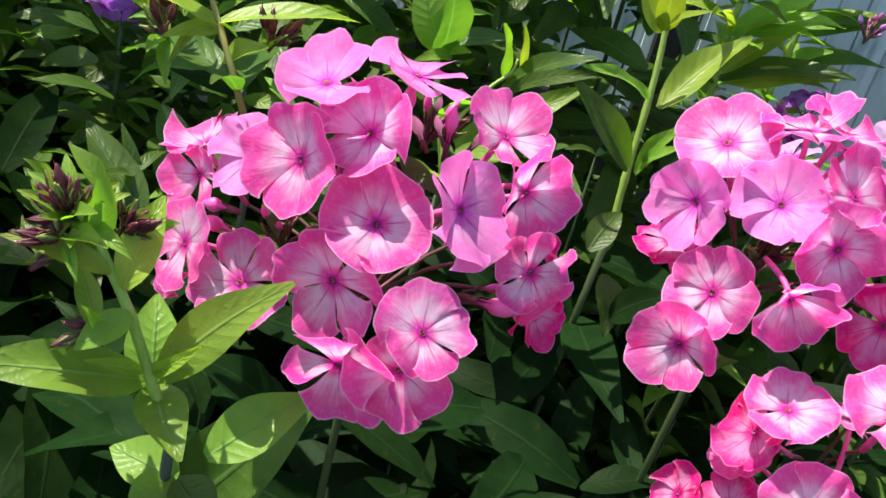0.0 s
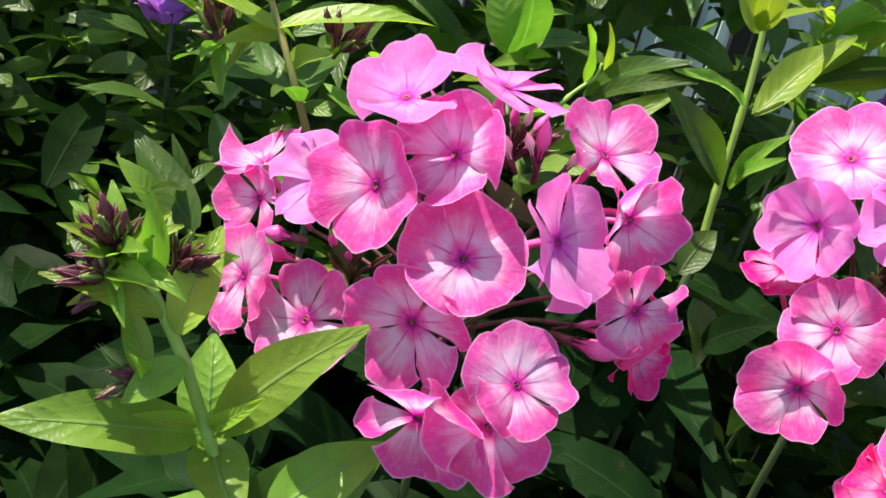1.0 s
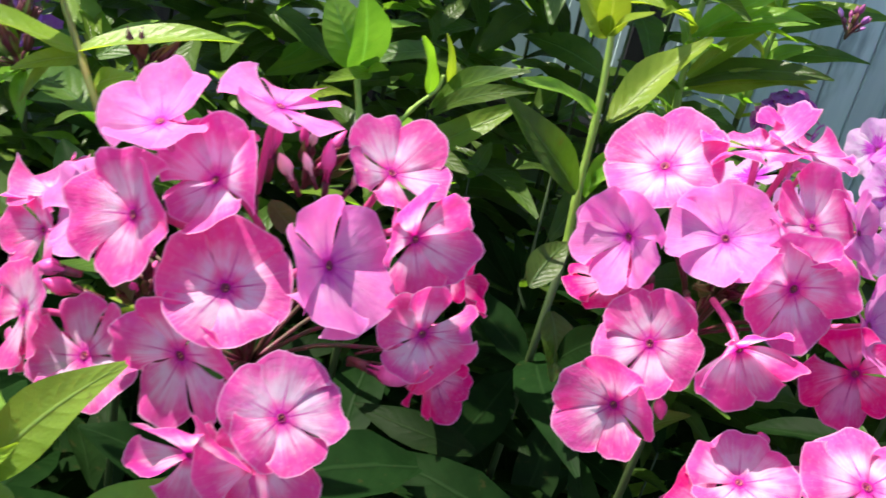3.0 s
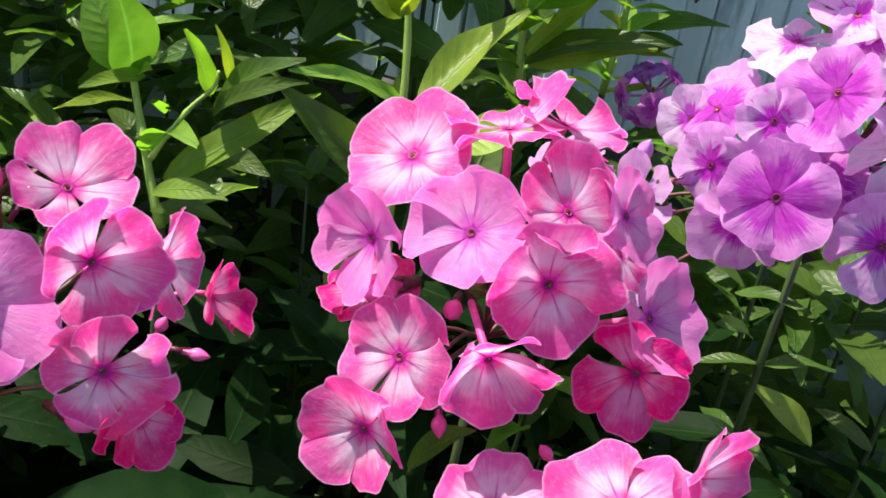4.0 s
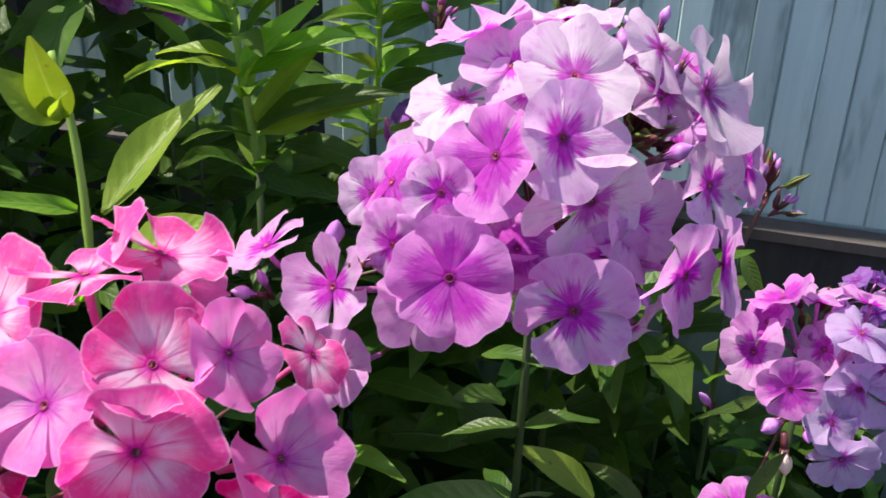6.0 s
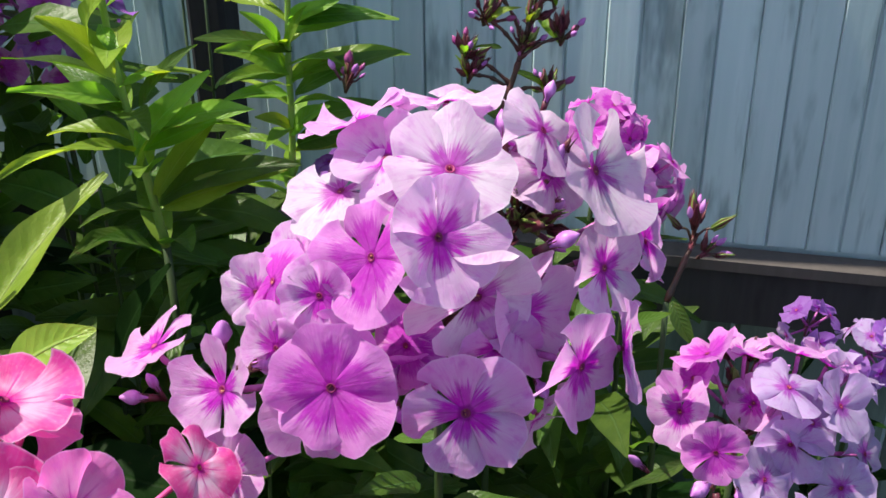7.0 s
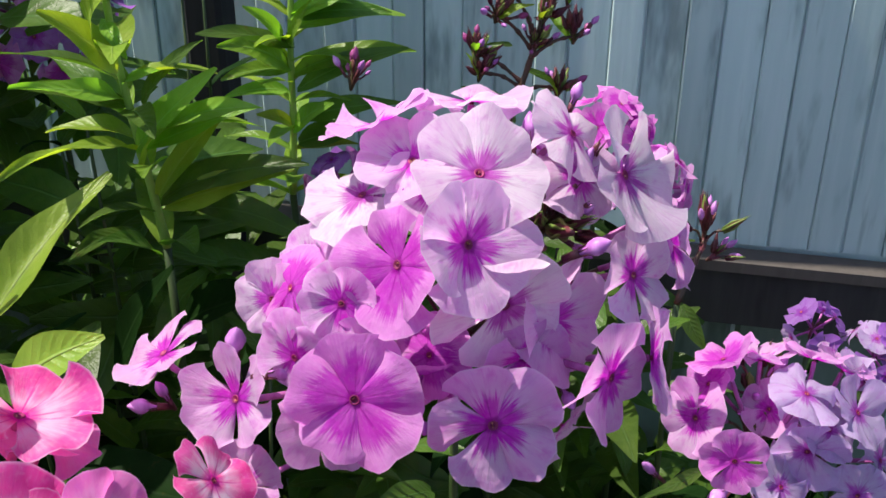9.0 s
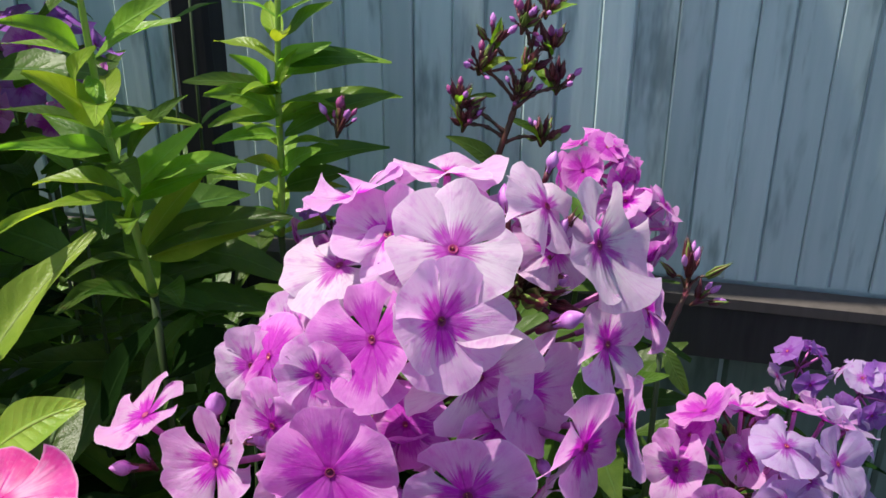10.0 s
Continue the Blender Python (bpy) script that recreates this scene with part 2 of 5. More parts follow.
def board_material(name, base, pale, stain):
    m = Nodes(name)
    pos = m.put("ShaderNodeTexCoord").outputs["Object"]
    rnd = m.put("ShaderNodeObjectInfo").outputs["Random"]
    off = m.shift(pos, m.put("ShaderNodeCombineXYZ", X=m.math("MULTIPLY", rnd, 5.0), Z=m.math("MULTIPLY", rnd, 9.0)).outputs[0])
    grain = m.noise(m.stretch(off, 160.0, 160.0, 9.0), 1.0, 4.0)
    blot = m.noise(m.stretch(off, 36.0, 36.0, 8.0), 1.0, 4.0, 0.62)
    worn = m.noise(m.stretch(off, 120.0, 120.0, 12.0), 1.0, 5.0, 0.6)
    colour = m.mix(m.math("MULTIPLY", m.step(grain, 0.35, 0.75), 0.5), base, pale)
    colour = m.mix(m.math("MULTIPLY", m.step(blot, 0.52, 0.70), 0.80), colour, stain)
    colour = m.mix(m.math("MULTIPLY", m.step(worn, 0.58, 0.76), 0.45), colour, stain)
    value = m.put("ShaderNodeHueSaturation", Color=colour, Value=m.math("ADD", 0.88, m.math("MULTIPLY", rnd, 0.24)))
    return m.solid(value.outputs[0], 0.72, m.bump(m.math("ADD", grain, m.math("MULTIPLY", worn, 0.5)), 0.35, 0.001), 0.25)


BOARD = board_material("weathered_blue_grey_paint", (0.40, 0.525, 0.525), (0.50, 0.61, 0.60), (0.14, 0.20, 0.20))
# grey-green paint of the lower boards, darkened for the plants' shade on it
LOW_BOARD = board_material("shade_toned_grey_green", (0.11, 0.155, 0.135), (0.145, 0.19, 0.17), (0.05, 0.07, 0.06))
RAIL = board_material("dark_wood", (0.036, 0.034, 0.035), (0.055, 0.051, 0.050), (0.020, 0.019, 0.020))
CAP = board_material("brown_grey_wood", (0.066, 0.058, 0.053), (0.090, 0.079, 0.072), (0.04, 0.035, 0.032))
POST = board_material("black_paint", (0.012, 0.012, 0.014), (0.02, 0.02, 0.022), (0.008, 0.008, 0.01))


def soil_material():
    m = Nodes("soil")
    pos = m.put("ShaderNodeTexCoord").outputs["Object"]
    a = m.noise(pos, 9.0, 6.0, 0.6)
    b = m.noise(pos, 130.0, 4.0, 0.65)
    colour = m.mix(m.step(a, 0.35, 0.7), (0.030, 0.022, 0.014), (0.060, 0.045, 0.030))
    colour = m.mix(m.math("MULTIPLY", m.step(b, 0.5, 0.7), 0.5), colour, (0.09, 0.07, 0.05))
    return m.solid(colour, 0.95, m.bump(b, 0.7, 0.006), 0.2)


SOIL = soil_material()


# ---- builders ----
def part(name, bm, material, parent, label="", smooth=True):
    """Links a bmesh as one mesh object under a thing or a part."""
    me = bpy.data.meshes.new(name)
    bm.to_mesh(me)
    bm.free()
    for mat in material if isinstance(material, (list, tuple)) else [material]:
        me.materials.append(mat)
    if smooth:
        me.polygons.foreach_set("use_smooth", [True] * len(me.polygons))
    ob = new(name, me)
    ob.parent = parent
    return tagged(ob, label)


def thing(name, label, category, group="", place=(0, 0, 0)):
    ob = new(name)
    ob.empty_display_size = 0.02
    ob.location = place
    return tagged(ob, label, category, group)


def sheet(bm, grid, uvs, index=0):
    """Faces over a grid of points, with their uv."""
    layer = bm.loops.layers.uv.get("UVMap") or bm.loops.layers.uv.new("UVMap")
    verts = [[bm.verts.new(p) for p in row] for row in grid]
    for i in range(len(grid) - 1):
        for j in range(len(grid[0]) - 1):
            f = bm.faces.new((verts[i][j], verts[i][j + 1], verts[i + 1][j + 1], verts[i + 1][j]))
            f.material_index = index
            for loop, (a, b) in zip(f.loops, ((i, j), (i, j + 1), (i + 1, j + 1), (i + 1, j))):
                loop[layer].uv = uvs[a][b]


def smooth_line(points, steps):
    """A Catmull-Rom line through the points."""
    pts = [Vector(p) for p in points]
    pts = [2 * pts[0] - pts[1], *pts, 2 * pts[-1] - pts[-2]]
    out = []
    for k in range(1, len(pts) - 2):
        a, b, c, d = pts[k - 1 : k + 3]
        for s in range(steps):
            t = s / steps
            out.append(0.5 * (2 * b + (c - a) * t + (2 * a - 5 * b + 4 * c - d) * t * t + (3 * b - a - 3 * c + d) * t ** 3))
    return [*out, pts[-2]]


def tube(bm, line, radii, sides=7, index=0):
    """A round tube along a line with a closed end."""
    rings = []
    side = None
    for k, p in enumerate(line):
        ahead = (line[min(k + 1, len(line) - 1)] - line[max(k - 1, 0)]).normalized()
        if side is None:
            side = ahead.orthogonal().normalized()
        side = (side - ahead * side.dot(ahead)).normalized()
        up = ahead.cross(side)
        r = radii(k / (len(line) - 1))
        rings.append([bm.verts.new(p + r * (math.cos(a) * side + math.sin(a) * up)) for a in (2 * math.pi * s / sides for s in range(sides))])
    for a, b in zip(rings, rings[1:]):
        for s in range(sides):
            bm.faces.new((a[s], a[(s + 1) % sides], b[(s + 1) % sides], b[s])).material_index = index
    bm.faces.new(rings[0][::-1]).material_index = index
    bm.faces.new(rings[-1]).material_index = index


def plane_of(n):
    """Two directions across a normal: the first level."""
    u = Vector((0, 0, 1)).cross(n)
    u = u.normalized() if u.length > 1e-4 else Vector((1, 0, 0))
    return u, n.cross(u)


def petal_grid(R, width, cup, bow, curl, twist, rng, nu=13, nv=10):
    """A rounded petal along x, its throat at the origin, rising along z."""
    grid, uvs = [], []
    ph, ph2 = rng.uniform(0, 6.3), rng.uniform(0, 6.3)
    notch, wavy = rng.uniform(0.0, 0.07), rng.uniform(0.03, 0.08)
    lean = rng.uniform(-0.06, 0.06)
    ruffle, tip = rng.uniform(0.025, 0.07), rng.uniform(-0.09, 0.09)
    for i in range(nv):
        v = i / (nv - 1)
        row, uvr = [], []
        for j in range(nu):
            u = 2 * j / (nu - 1) - 1
            arc = 1.45 * u
            drop = 0.44 * ((1 - math.cos(arc)) / (1 - math.cos(1.45))) ** 1.25
            edge = 1 - drop - notch * math.exp(-((u / 0.22) ** 2)) + 0.018 * math.sin(5 * u + ph) + 0.012 * math.sin(11 * u + ph2)
            x = R * (0.05 + 0.95 * v * (1 + (edge - 1) * v ** 1.4))
            y = R * width * (0.10 + 0.90 * v ** 0.85) * math.sin(arc) / math.sin(1.45) + R * lean * v * v
            z = R * (cup * v ** 1.4 + bow * u * u * v - curl * v ** 4 + twist * u * v)
            z += R * tip * u * v + R * wavy * v * v * math.sin(3.1 * u + ph) + R * 0.014 * v * math.sin(7 * u + 4 * v + ph2) + R * ruffle * v ** 4 * math.sin(7.5 * u + ph2)
            z += R * 0.012 * v * math.cos(9.4 * u + ph)
            z -= R * 0.045 * math.exp(-((u / 0.16) ** 2)) * v * (1 - 0.6 * v)
            row.append(Vector((x, y, z)))
            uvr.append((0.5 + u / 2, v))
        grid.append(row)
        uvs.append(uvr)
    return grid, uvs


BLOOMS = [0]


def bloom(plant, style, place, normal, R, spin, cup=0.1, core=None, label="", joined=False, wide=0.60, petals=None):
    """One five-petalled phlox flower with its tube and stalk. petals: for each, its turn in degrees, length and lift against the rest."""
    BLOOMS[0] += 1
    rng = random.Random(BLOOMS[0] * 7 + 3)
    P, n = Vector(place), Vector(normal).normalized()
    u, w = plane_of(n)
    turn = Matrix((u, w, n)).transposed().to_4x4()
    mauve = style not in ("pink", "rose", "orchid")
    bm = bmesh.new()
    length = rng.uniform(0.017, 0.021)
    end = P - n * length
    if core is not None:
        end = end.lerp(Vector(core), 0.12)
    tube(bm, smooth_line([P - n * 0.0011, P - n * 0.45 * length, end], 3), lambda s: R * 0.068, 8, 0)
    # the eye and its anthers
    rings = [[bm.verts.new(P + n * h + R * q * (math.cos(a) * u + math.sin(a) * w)) for a in (2 * math.pi * k / 10 for k in range(10))]
             for q, h in ((0.080, 0.0003), (0.064, 0.0005), (0.042, -0.0008))]
    for lo, hi in zip(rings, rings[1:]):
        for k in range(10):
            bm.faces.new((lo[k], lo[(k + 1) % 10], hi[(k + 1) % 10], hi[k])).material_index = 1
    bm.faces.new(rings[-1]).material_index = 1
    for k in range(2):
        a = rng.uniform(0, 6.3)
        q = P + R * 0.03 * (math.cos(a) * u + math.sin(a) * w)
        tube(bm, [q - n * 0.0012, q - n * 0.0002, q + n * 0.0002], lambda s: 0.00018, 5, 2)
    flower = part("flower", bm, [TUBE_MAUVE if mauve else TUBE, EYE, ANTHER], plant, label)
    if core is not None:
        bm = bmesh.new()
        c = Vector(core)
        mid = end.lerp(c, 0.5) + Vector((0, 0, 0.004))
        tube(bm, smooth_line([end, mid, c], 3), lambda s: 0.0007, 6)
        part("pedicel", bm, PEDICEL, flower)
    width = wide * rng.uniform(0.96, 1.04)
    over = rng.choice((-1, 1)) * rng.uniform(0.09, 0.14)
    bow = rng.uniform(-0.30, -0.16) if rng.random() < 0.75 else rng.uniform(0.05, 0.18)
    whole = bmesh.new() if joined else None
    for k in range(5):
        a = radians(spin) - 2 * math.pi * k / 5 + rng.uniform(-0.05, 0.05)
        wild = rng.random()
        lift = rng.uniform(-0.12, 0.12) + (rng.uniform(0.08, 0.24) if wild > 0.90 else 0)
        reach, curl = R * rng.uniform(0.97, 1.07), rng.uniform(0.0, 0.16)
        if petals:
            turned, longer, lift = petals[k]
            a = radians(spin + turned) - 2 * math.pi * k / 5
            reach, curl = R * 1.02 * longer, rng.uniform(0.02, 0.10)
            lift += curl
        grid, uvs = petal_grid(reach, width * rng.uniform(0.94, 1.05), cup + lift, bow + rng.uniform(-0.05, 0.05),
                               curl, over, rng, *((5, 5) if joined else (13, 10)))
        m = Matrix.Translation(P) @ turn @ Matrix.Rotation(a, 4, "Z")
        bm = whole if joined else bmesh.new()
        sheet(bm, [[m @ p for p in row] for row in grid], uvs)
        if not joined:
            part("petal", bm, PETALS[style], flower)
    if joined:
        part("petals", whole, PETALS[style], flower)
    return flower


def bud(plant, base, way, length, mat, thick=0.17, sepal=0.45):
    """A closed, twisted flower bud on its thin tube, in a calyx with five points."""
    b, d = Vector(base), Vector(way).normalized()
    bm = bmesh.new()
    line = [b + d * length * s / 11 for s in range(12)]

    def girth(s):
        if s < 0.45:
            return length * thick * (0.34 + 0.14 * s)
        q = (s - 0.45) / 0.55
        return length * thick * (0.40 + 0.62 * math.sin(math.pi * q ** 0.8) - 0.36 * q ** 3)

    tube(bm, line, girth, 8, 0)
    tube(bm, [b - d * length * 0.10, b + d * length * 0.12, b + d * length * sepal], lambda s: length * thick * (0.42 + 0.12 * s), 6, 1)
    u, w = plane_of(d)
    for k in range(5):
        a = 2 * math.pi * k / 5
        o = (math.cos(a) * u + math.sin(a) * w) * length * thick
        tube(bm, [b + d * length * sepal + o * 0.45, b + d * length * (sepal + 0.15) + o * 0.6, b + d * length * (sepal + 0.30) + o * 0.9],
             lambda s: length * 0.024 * (1.05 - s), 4, 1)
    return part("bud", bm, [mat, SEPAL], plant)


def green_bud(plant, base, way, length, thick, mats, seed):
    """A tight young bud: five long pointed sepals closing to a spike."""
    rng = random.Random(seed)
    b, d = Vector(base), Vector(way).normalized()
    u, w = plane_of(d)
    bm = bmesh.new()
    tube(bm, [b + d * length * s / 7 for s in range(8)], lambda s: length * thick * (0.25 + 0.75 * math.sin(math.pi * min(1, 0.12 + 0.80 * s))) * (1 - 0.55 * s), 7, 0)
    for k in range(5):
        a = 2 * math.pi * k / 5 + rng.uniform(-0.3, 0.3)
        o = (math.cos(a) * u + math.sin(a) * w) * length * thick
        L = length * rng.uniform(0.85, 1.25)
        flare = rng.uniform(0.1, 0.7)
        tube(bm, [b + o * 0.5, b + d * L * 0.4 + o * 1.0, b + d * L * 0.75 + o * 0.8 * flare, b + d * L + o * flare], lambda s: length * 0.062 * (1.04 - s), 5, 1)
    return part("bud", bm, mats, plant)


def leaf_sheet(bm, base, tip, width, face, bend, fold, rng, nv=11, nu=6, index=0):
    """A lance-shaped leaf from base to tip; face: the way its upper side looks."""
    b, t = Vector(base), Vector(tip)
    along = t - b
    L = along.length
    x = along.normalized()
    z = Vector(face)
    z = (z - x * z.dot(x))
    z = z.normalized() if z.length > 1e-5 else x.orthogonal().normalized()
    y = z.cross(x)
    ph, wav = rng.uniform(0, 6.3), rng.uniform(0.010, 0.028)
    sway = rng.uniform(-0.05, 0.05)
    grid, uvs = [], []
    for i in range(nv):
        v = i / (nv - 1)
        half = 0.5 * width * (math.sin(math.pi * min(1, (v * 0.94 + 0.03)) ** 0.82)) ** 0.9 * (1.0 - 0.25 * v)
        half = max(half, width * 0.035 * (1 - v) + 0.0002)
        row, uvr = [], []
        for j in range(nu + 1):
            u = 2 * j / nu - 1
            lift = fold * abs(u) ** 1.2 * half - bend * L * (4 * v * (1 - v)) * -1
            lift += wav * L * abs(u) ** 2 * math.sin(9 * v + ph + (1.5 if u > 0 else 0))
            row.append(b + x * (L * v) + y * (u * half + sway * L * math.sin(math.pi * v)) + z * lift)
            uvr.append((0.5 + u / 2, v))
        grid.append(row)
        uvs.append(uvr)
    sheet(bm, grid, uvs, index)


LEAF_COUNT = [0]


def leaf(plant, tone, base, tip, width, face=(0, -0.3, 1), bend=0.07, fold=0.28, label=""):
    LEAF_COUNT[0] += 1
    rng = random.Random(LEAF_COUNT[0] * 13 + 5)
    bm = bmesh.new()
    f = Vector(face) + Vector((rng.uniform(-0.2, 0.2), rng.uniform(-0.2, 0.2), 0))
    leaf_sheet(bm, base, tip, width, f, bend * rng.uniform(0.5, 1.5), fold * rng.uniform(0.7, 1.4), rng)
    return part("leaf", bm, LEAVES[tone], plant, label)


def stem(plant, points, r0, r1, mat=STALK, name="stem"):
    bm = bmesh.new()
    line = smooth_line(points, 6)
    tube(bm, line, lambda s: r0 + (r1 - r0) * s + 0.0004 * max(0, math.sin(s * len(points) * 2 * math.pi)) ** 8, 9)
    return part(name, bm, mat, plant)


def leafy(plant, points, pairs, length, tone, seed, start=0.15, droop=0.0, end=0.97):
    """Opposite pairs of leaves up a stem, each pair across the one below."""
    rng = random.Random(seed)
    line = smooth_line(points, 12)
    for k in range(pairs):
        s = start + (end - start) * k / max(1, pairs - 1)
        p = line[int(s * (len(line) - 1))]
        a0 = (k % 2) * math.pi / 2 + rng.uniform(-0.4, 0.4) + seed
        for a in (a0, a0 + math.pi):
            L = length * rng.uniform(0.75, 1.2) * (1.0 - 0.55 * max(0, s - 0.75) / 0.25)
            d = Vector((math.cos(a), math.sin(a), rng.uniform(0.0, 0.5) + 0.7 * max(0, s - 0.8) - droop)).normalized()
            leaf(plant, rng.choice(tone), p, p + d * L, L * rng.uniform(0.27, 0.38), (0, 0, 1), 0.08, 0.3)


def to_ground(p, seed, lean=0.03):
    """The lower run of a stem, from the ground up to p."""
    rng = random.Random(seed)
    p = Vector(p)
    q = Vector((p.x + rng.uniform(-lean, lean), p.y + rng.uniform(0, 2 * lean), 0.0))
    return [q, q.lerp(p, 0.5) + Vector((rng.uniform(-0.01, 0.01), rng.uniform(-0.01, 0.01), 0)), p]


# ---- ground ----
def build_ground():
    bm = bmesh.new()
    xs = [-60, -20, -6, -2, *[-1 + 0.1 * k for k in range(21)], 2, 6, 20, 60]
    rows = [[bm.verts.new((x, y, 0.012 * noise.noise((7 * x, 7 * y, 0.3)) - 0.012)) for x in xs] for y in xs]
    for a, b in zip(rows, rows[1:]):
        for k in range(len(xs) - 1):
            bm.faces.new((a[k], a[k + 1], b[k + 1], b[k]))
    me = bpy.data.meshes.new("ground")
    bm.to_mesh(me)
    bm.free()
    me.materials.append(SOIL)
    tagged(new("ground", me), "dark crumbly garden soil under the plants", "soil", kind="structure")


build_ground()


# ---- fence ----
def slab(bm, x0, x1, y0, y1, z0, z1, b=0.002):
    """A box with its long front edges chamfered."""
    loop = [(x0, y1), (x0, y0 + b), (x0 + b, y0), (x1 - b, y0), (x1, y0 + b), (x1, y1)]
    low = [bm.verts.new((x, y, z0)) for x, y in loop]
    top = [bm.verts.new((x, y, z1)) for x, y in loop]
    for k in range(6):
        bm.faces.new((low[k], low[(k + 1) % 6], top[(k + 1) % 6], top[k]))
    bm.faces.new(top)
    bm.faces.new(low[::-1])


FENCE_AT, FENCE_TURN = (0.460, 0.725, 0.0), -20.0
RAIL_TOP, RAIL_LOW = 0.766, 0.722


def build_fence():
    """Boards along the fence's own x, their faces at its y = 0."""
    fence = thing("fence", "weathered blue-grey painted board fence behind the phlox", "fence")
    fence.location = FENCE_AT
    fence.rotation_euler = (0, 0, radians(FENCE_TURN))
    rng = random.Random(4)
    bm = bmesh.new()
    slab(bm, -2.2, 1.6, 0.0016, 0.03, 0.02, 1.62)
    part("backing_board", bm, BOARD, fence, smooth=False)
    x = 0.0146 - 44 * 0.0436
    while x < 1.5:
        for w, gap, out in ((0.0243, 0.0006, 0.0), (0.0193, 0.0012, 0.0012)):
            bm = bmesh.new()
            slab(bm, x + (0.0006 if out == 0 else 0), x + w - gap / 2, -out + rng.uniform(-0.0005, 0.0005), 0.0014, RAIL_TOP + 0.003, 1.61 + rng.uniform(0, 0.004), 0.0009)
            part("board", bm, BOARD, fence, smooth=False)
            x += w
    bm = bmesh.new()
    slab(bm, -2.2, 1.6, -0.020, 0.0012, RAIL_LOW, RAIL_TOP - 0.006, 0.006)
    part("rail", bm, RAIL, fence, "dark wooden rail", smooth=False)
    bm = bmesh.new()
    slab(bm, -2.2, 1.6, -0.023, -0.0025, RAIL_TOP - 0.006, RAIL_TOP + 0.001, 0.005)
    part("rail_cap", bm, CAP, fence, "brown-grey capping board", smooth=False)
    x = -2.2
    while x < 1.5:
        w = 0.11 * rng.uniform(0.95, 1.05)
        bm = bmesh.new()
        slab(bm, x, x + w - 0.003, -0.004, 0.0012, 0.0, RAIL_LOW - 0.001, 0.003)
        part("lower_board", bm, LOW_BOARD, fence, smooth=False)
        x += w
    for px in (-0.338, -0.545):
        bm = bmesh.new()
        slab(bm, px, px + 0.024, -0.046, -0.0235, 0.0, 1.65, 0.003)
        post = part("fence_post", bm, POST, None, smooth=False)
        post.matrix_basis = Matrix.Translation(FENCE_AT) @ Matrix.Rotation(radians(FENCE_TURN), 4, "Z")
        tagged(post, "black painted post standing before the fence", "post", "fence posts")


build_fence()


# ---- plants ----
CORE = {"A": Vector((-0.022, 0.318, 0.845)), "B": Vector((0.118, 0.385, 0.850)), "C": Vector((0.236, 0.455, 0.885)),
        "D": Vector((0.372, 0.512, 0.785)), "E": Vector((0.150, 0.325, 0.813))}
WORDS = {
    "A": "phlox with a domed head of hot pink flowers",
    "B": "phlox with a loose head of pink and orchid flowers",
    "C": "tall phlox with a full head of pale mauve flowers",
    "D": "phlox with a head of bluish lilac flowers and faded petals",
    "E": "low phlox with hot pink flowers in full sun",
    "S": "young phlox with dark closed buds and bright leaves",
    "L": "phlox with budding tip and broad green leaves",
    "K": "leafy phlox shoot with pointed green leaves",
    "R": "tall leafy phlox stem with yellow-green leaves",
    "U": "leafy phlox stem with upright light green leaves",
    "T": "leafy phlox stem with long sunlit leaves",
    "V": "slender leafy phlox before the fence",
    "W": "phlox with dark red stem and mauve buds",
    "X": "phlox with small dark bud cluster before the fence",
}
PLANTS = {k: thing("phlox_plant", v, "flowering plant", "phlox plants") for k, v in WORDS.items()}

for key in "ABCDE":
    c = CORE[key]
    pts = to_ground(c, ord(key), 0.02)
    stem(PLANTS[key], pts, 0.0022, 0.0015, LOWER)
    # leaves under the heads take the dark tone, their shade being in its colour
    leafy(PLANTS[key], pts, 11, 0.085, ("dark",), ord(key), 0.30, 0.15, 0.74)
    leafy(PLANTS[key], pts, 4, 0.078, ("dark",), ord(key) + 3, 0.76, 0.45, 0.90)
    if key in "CD":
        leafy(PLANTS[key], pts, 10, 0.046, ("dark", "mid", "mid"), ord(key) + 7, 0.66, 0.35, 0.93)

bloom(PLANTS["A"], "pink", (-0.0315, 0.2930, 0.9142), (-0.55, -0.62, 0.56), 0.0153, 104, 0.25, CORE["A"], wide=0.62,
      petals=((8, 1.02, 0.11), (9, 1.05, 0.03), (-3, 0.98, 0.07), (-8, 0.88, -0.03), (-6, 1.08, 0.12)))
bloom(PLANTS["A"], "pink", (-0.0491, 0.2868, 0.9033), (-0.60, -0.76, 0.25), 0.0166, 122, 0.24, CORE["A"], wide=0.63,
      petals=((-2, 1.00, -0.03), (-7, 0.95, 0.08), (2, 0.96, 0.05), (1, 1.01, 0.00), (6, 1.09, 0.17)))
bloom(PLANTS["A"], "pink", (-0.0231, 0.2792, 0.8933), (0.03, -0.70, 0.71), 0.0160, 91, 0.15, CORE["A"], wide=0.63,
      petals=((-9, 1.06, 0.05), (-2, 1.01, -0.00), (1, 0.95, 0.02), (5, 0.95, 0.01), (5, 1.03, -0.01)))
bloom(PLANTS["A"], "pink", (-0.0609, 0.2913, 0.8554), (-0.42, -0.71, 0.57), 0.0170, 134, 0.16, CORE["A"], wide=0.54,
      petals=((0, 0.98, -0.01), (3, 0.97, 0.05), (1, 1.04, -0.06), (-5, 0.98, 0.05), (1, 1.04, 0.06)))
bloom(PLANTS["A"], "pink", (-0.0314, 0.2766, 0.8730), (-0.36, -0.93, -0.03), 0.0183, 109, 0.24, CORE["A"], wide=0.50,
      petals=((4, 0.98, 0.05), (-5, 0.99, 0.02), (-5, 0.97, 0.05), (3, 1.04, 0.08), (2, 1.01, 0.05)))
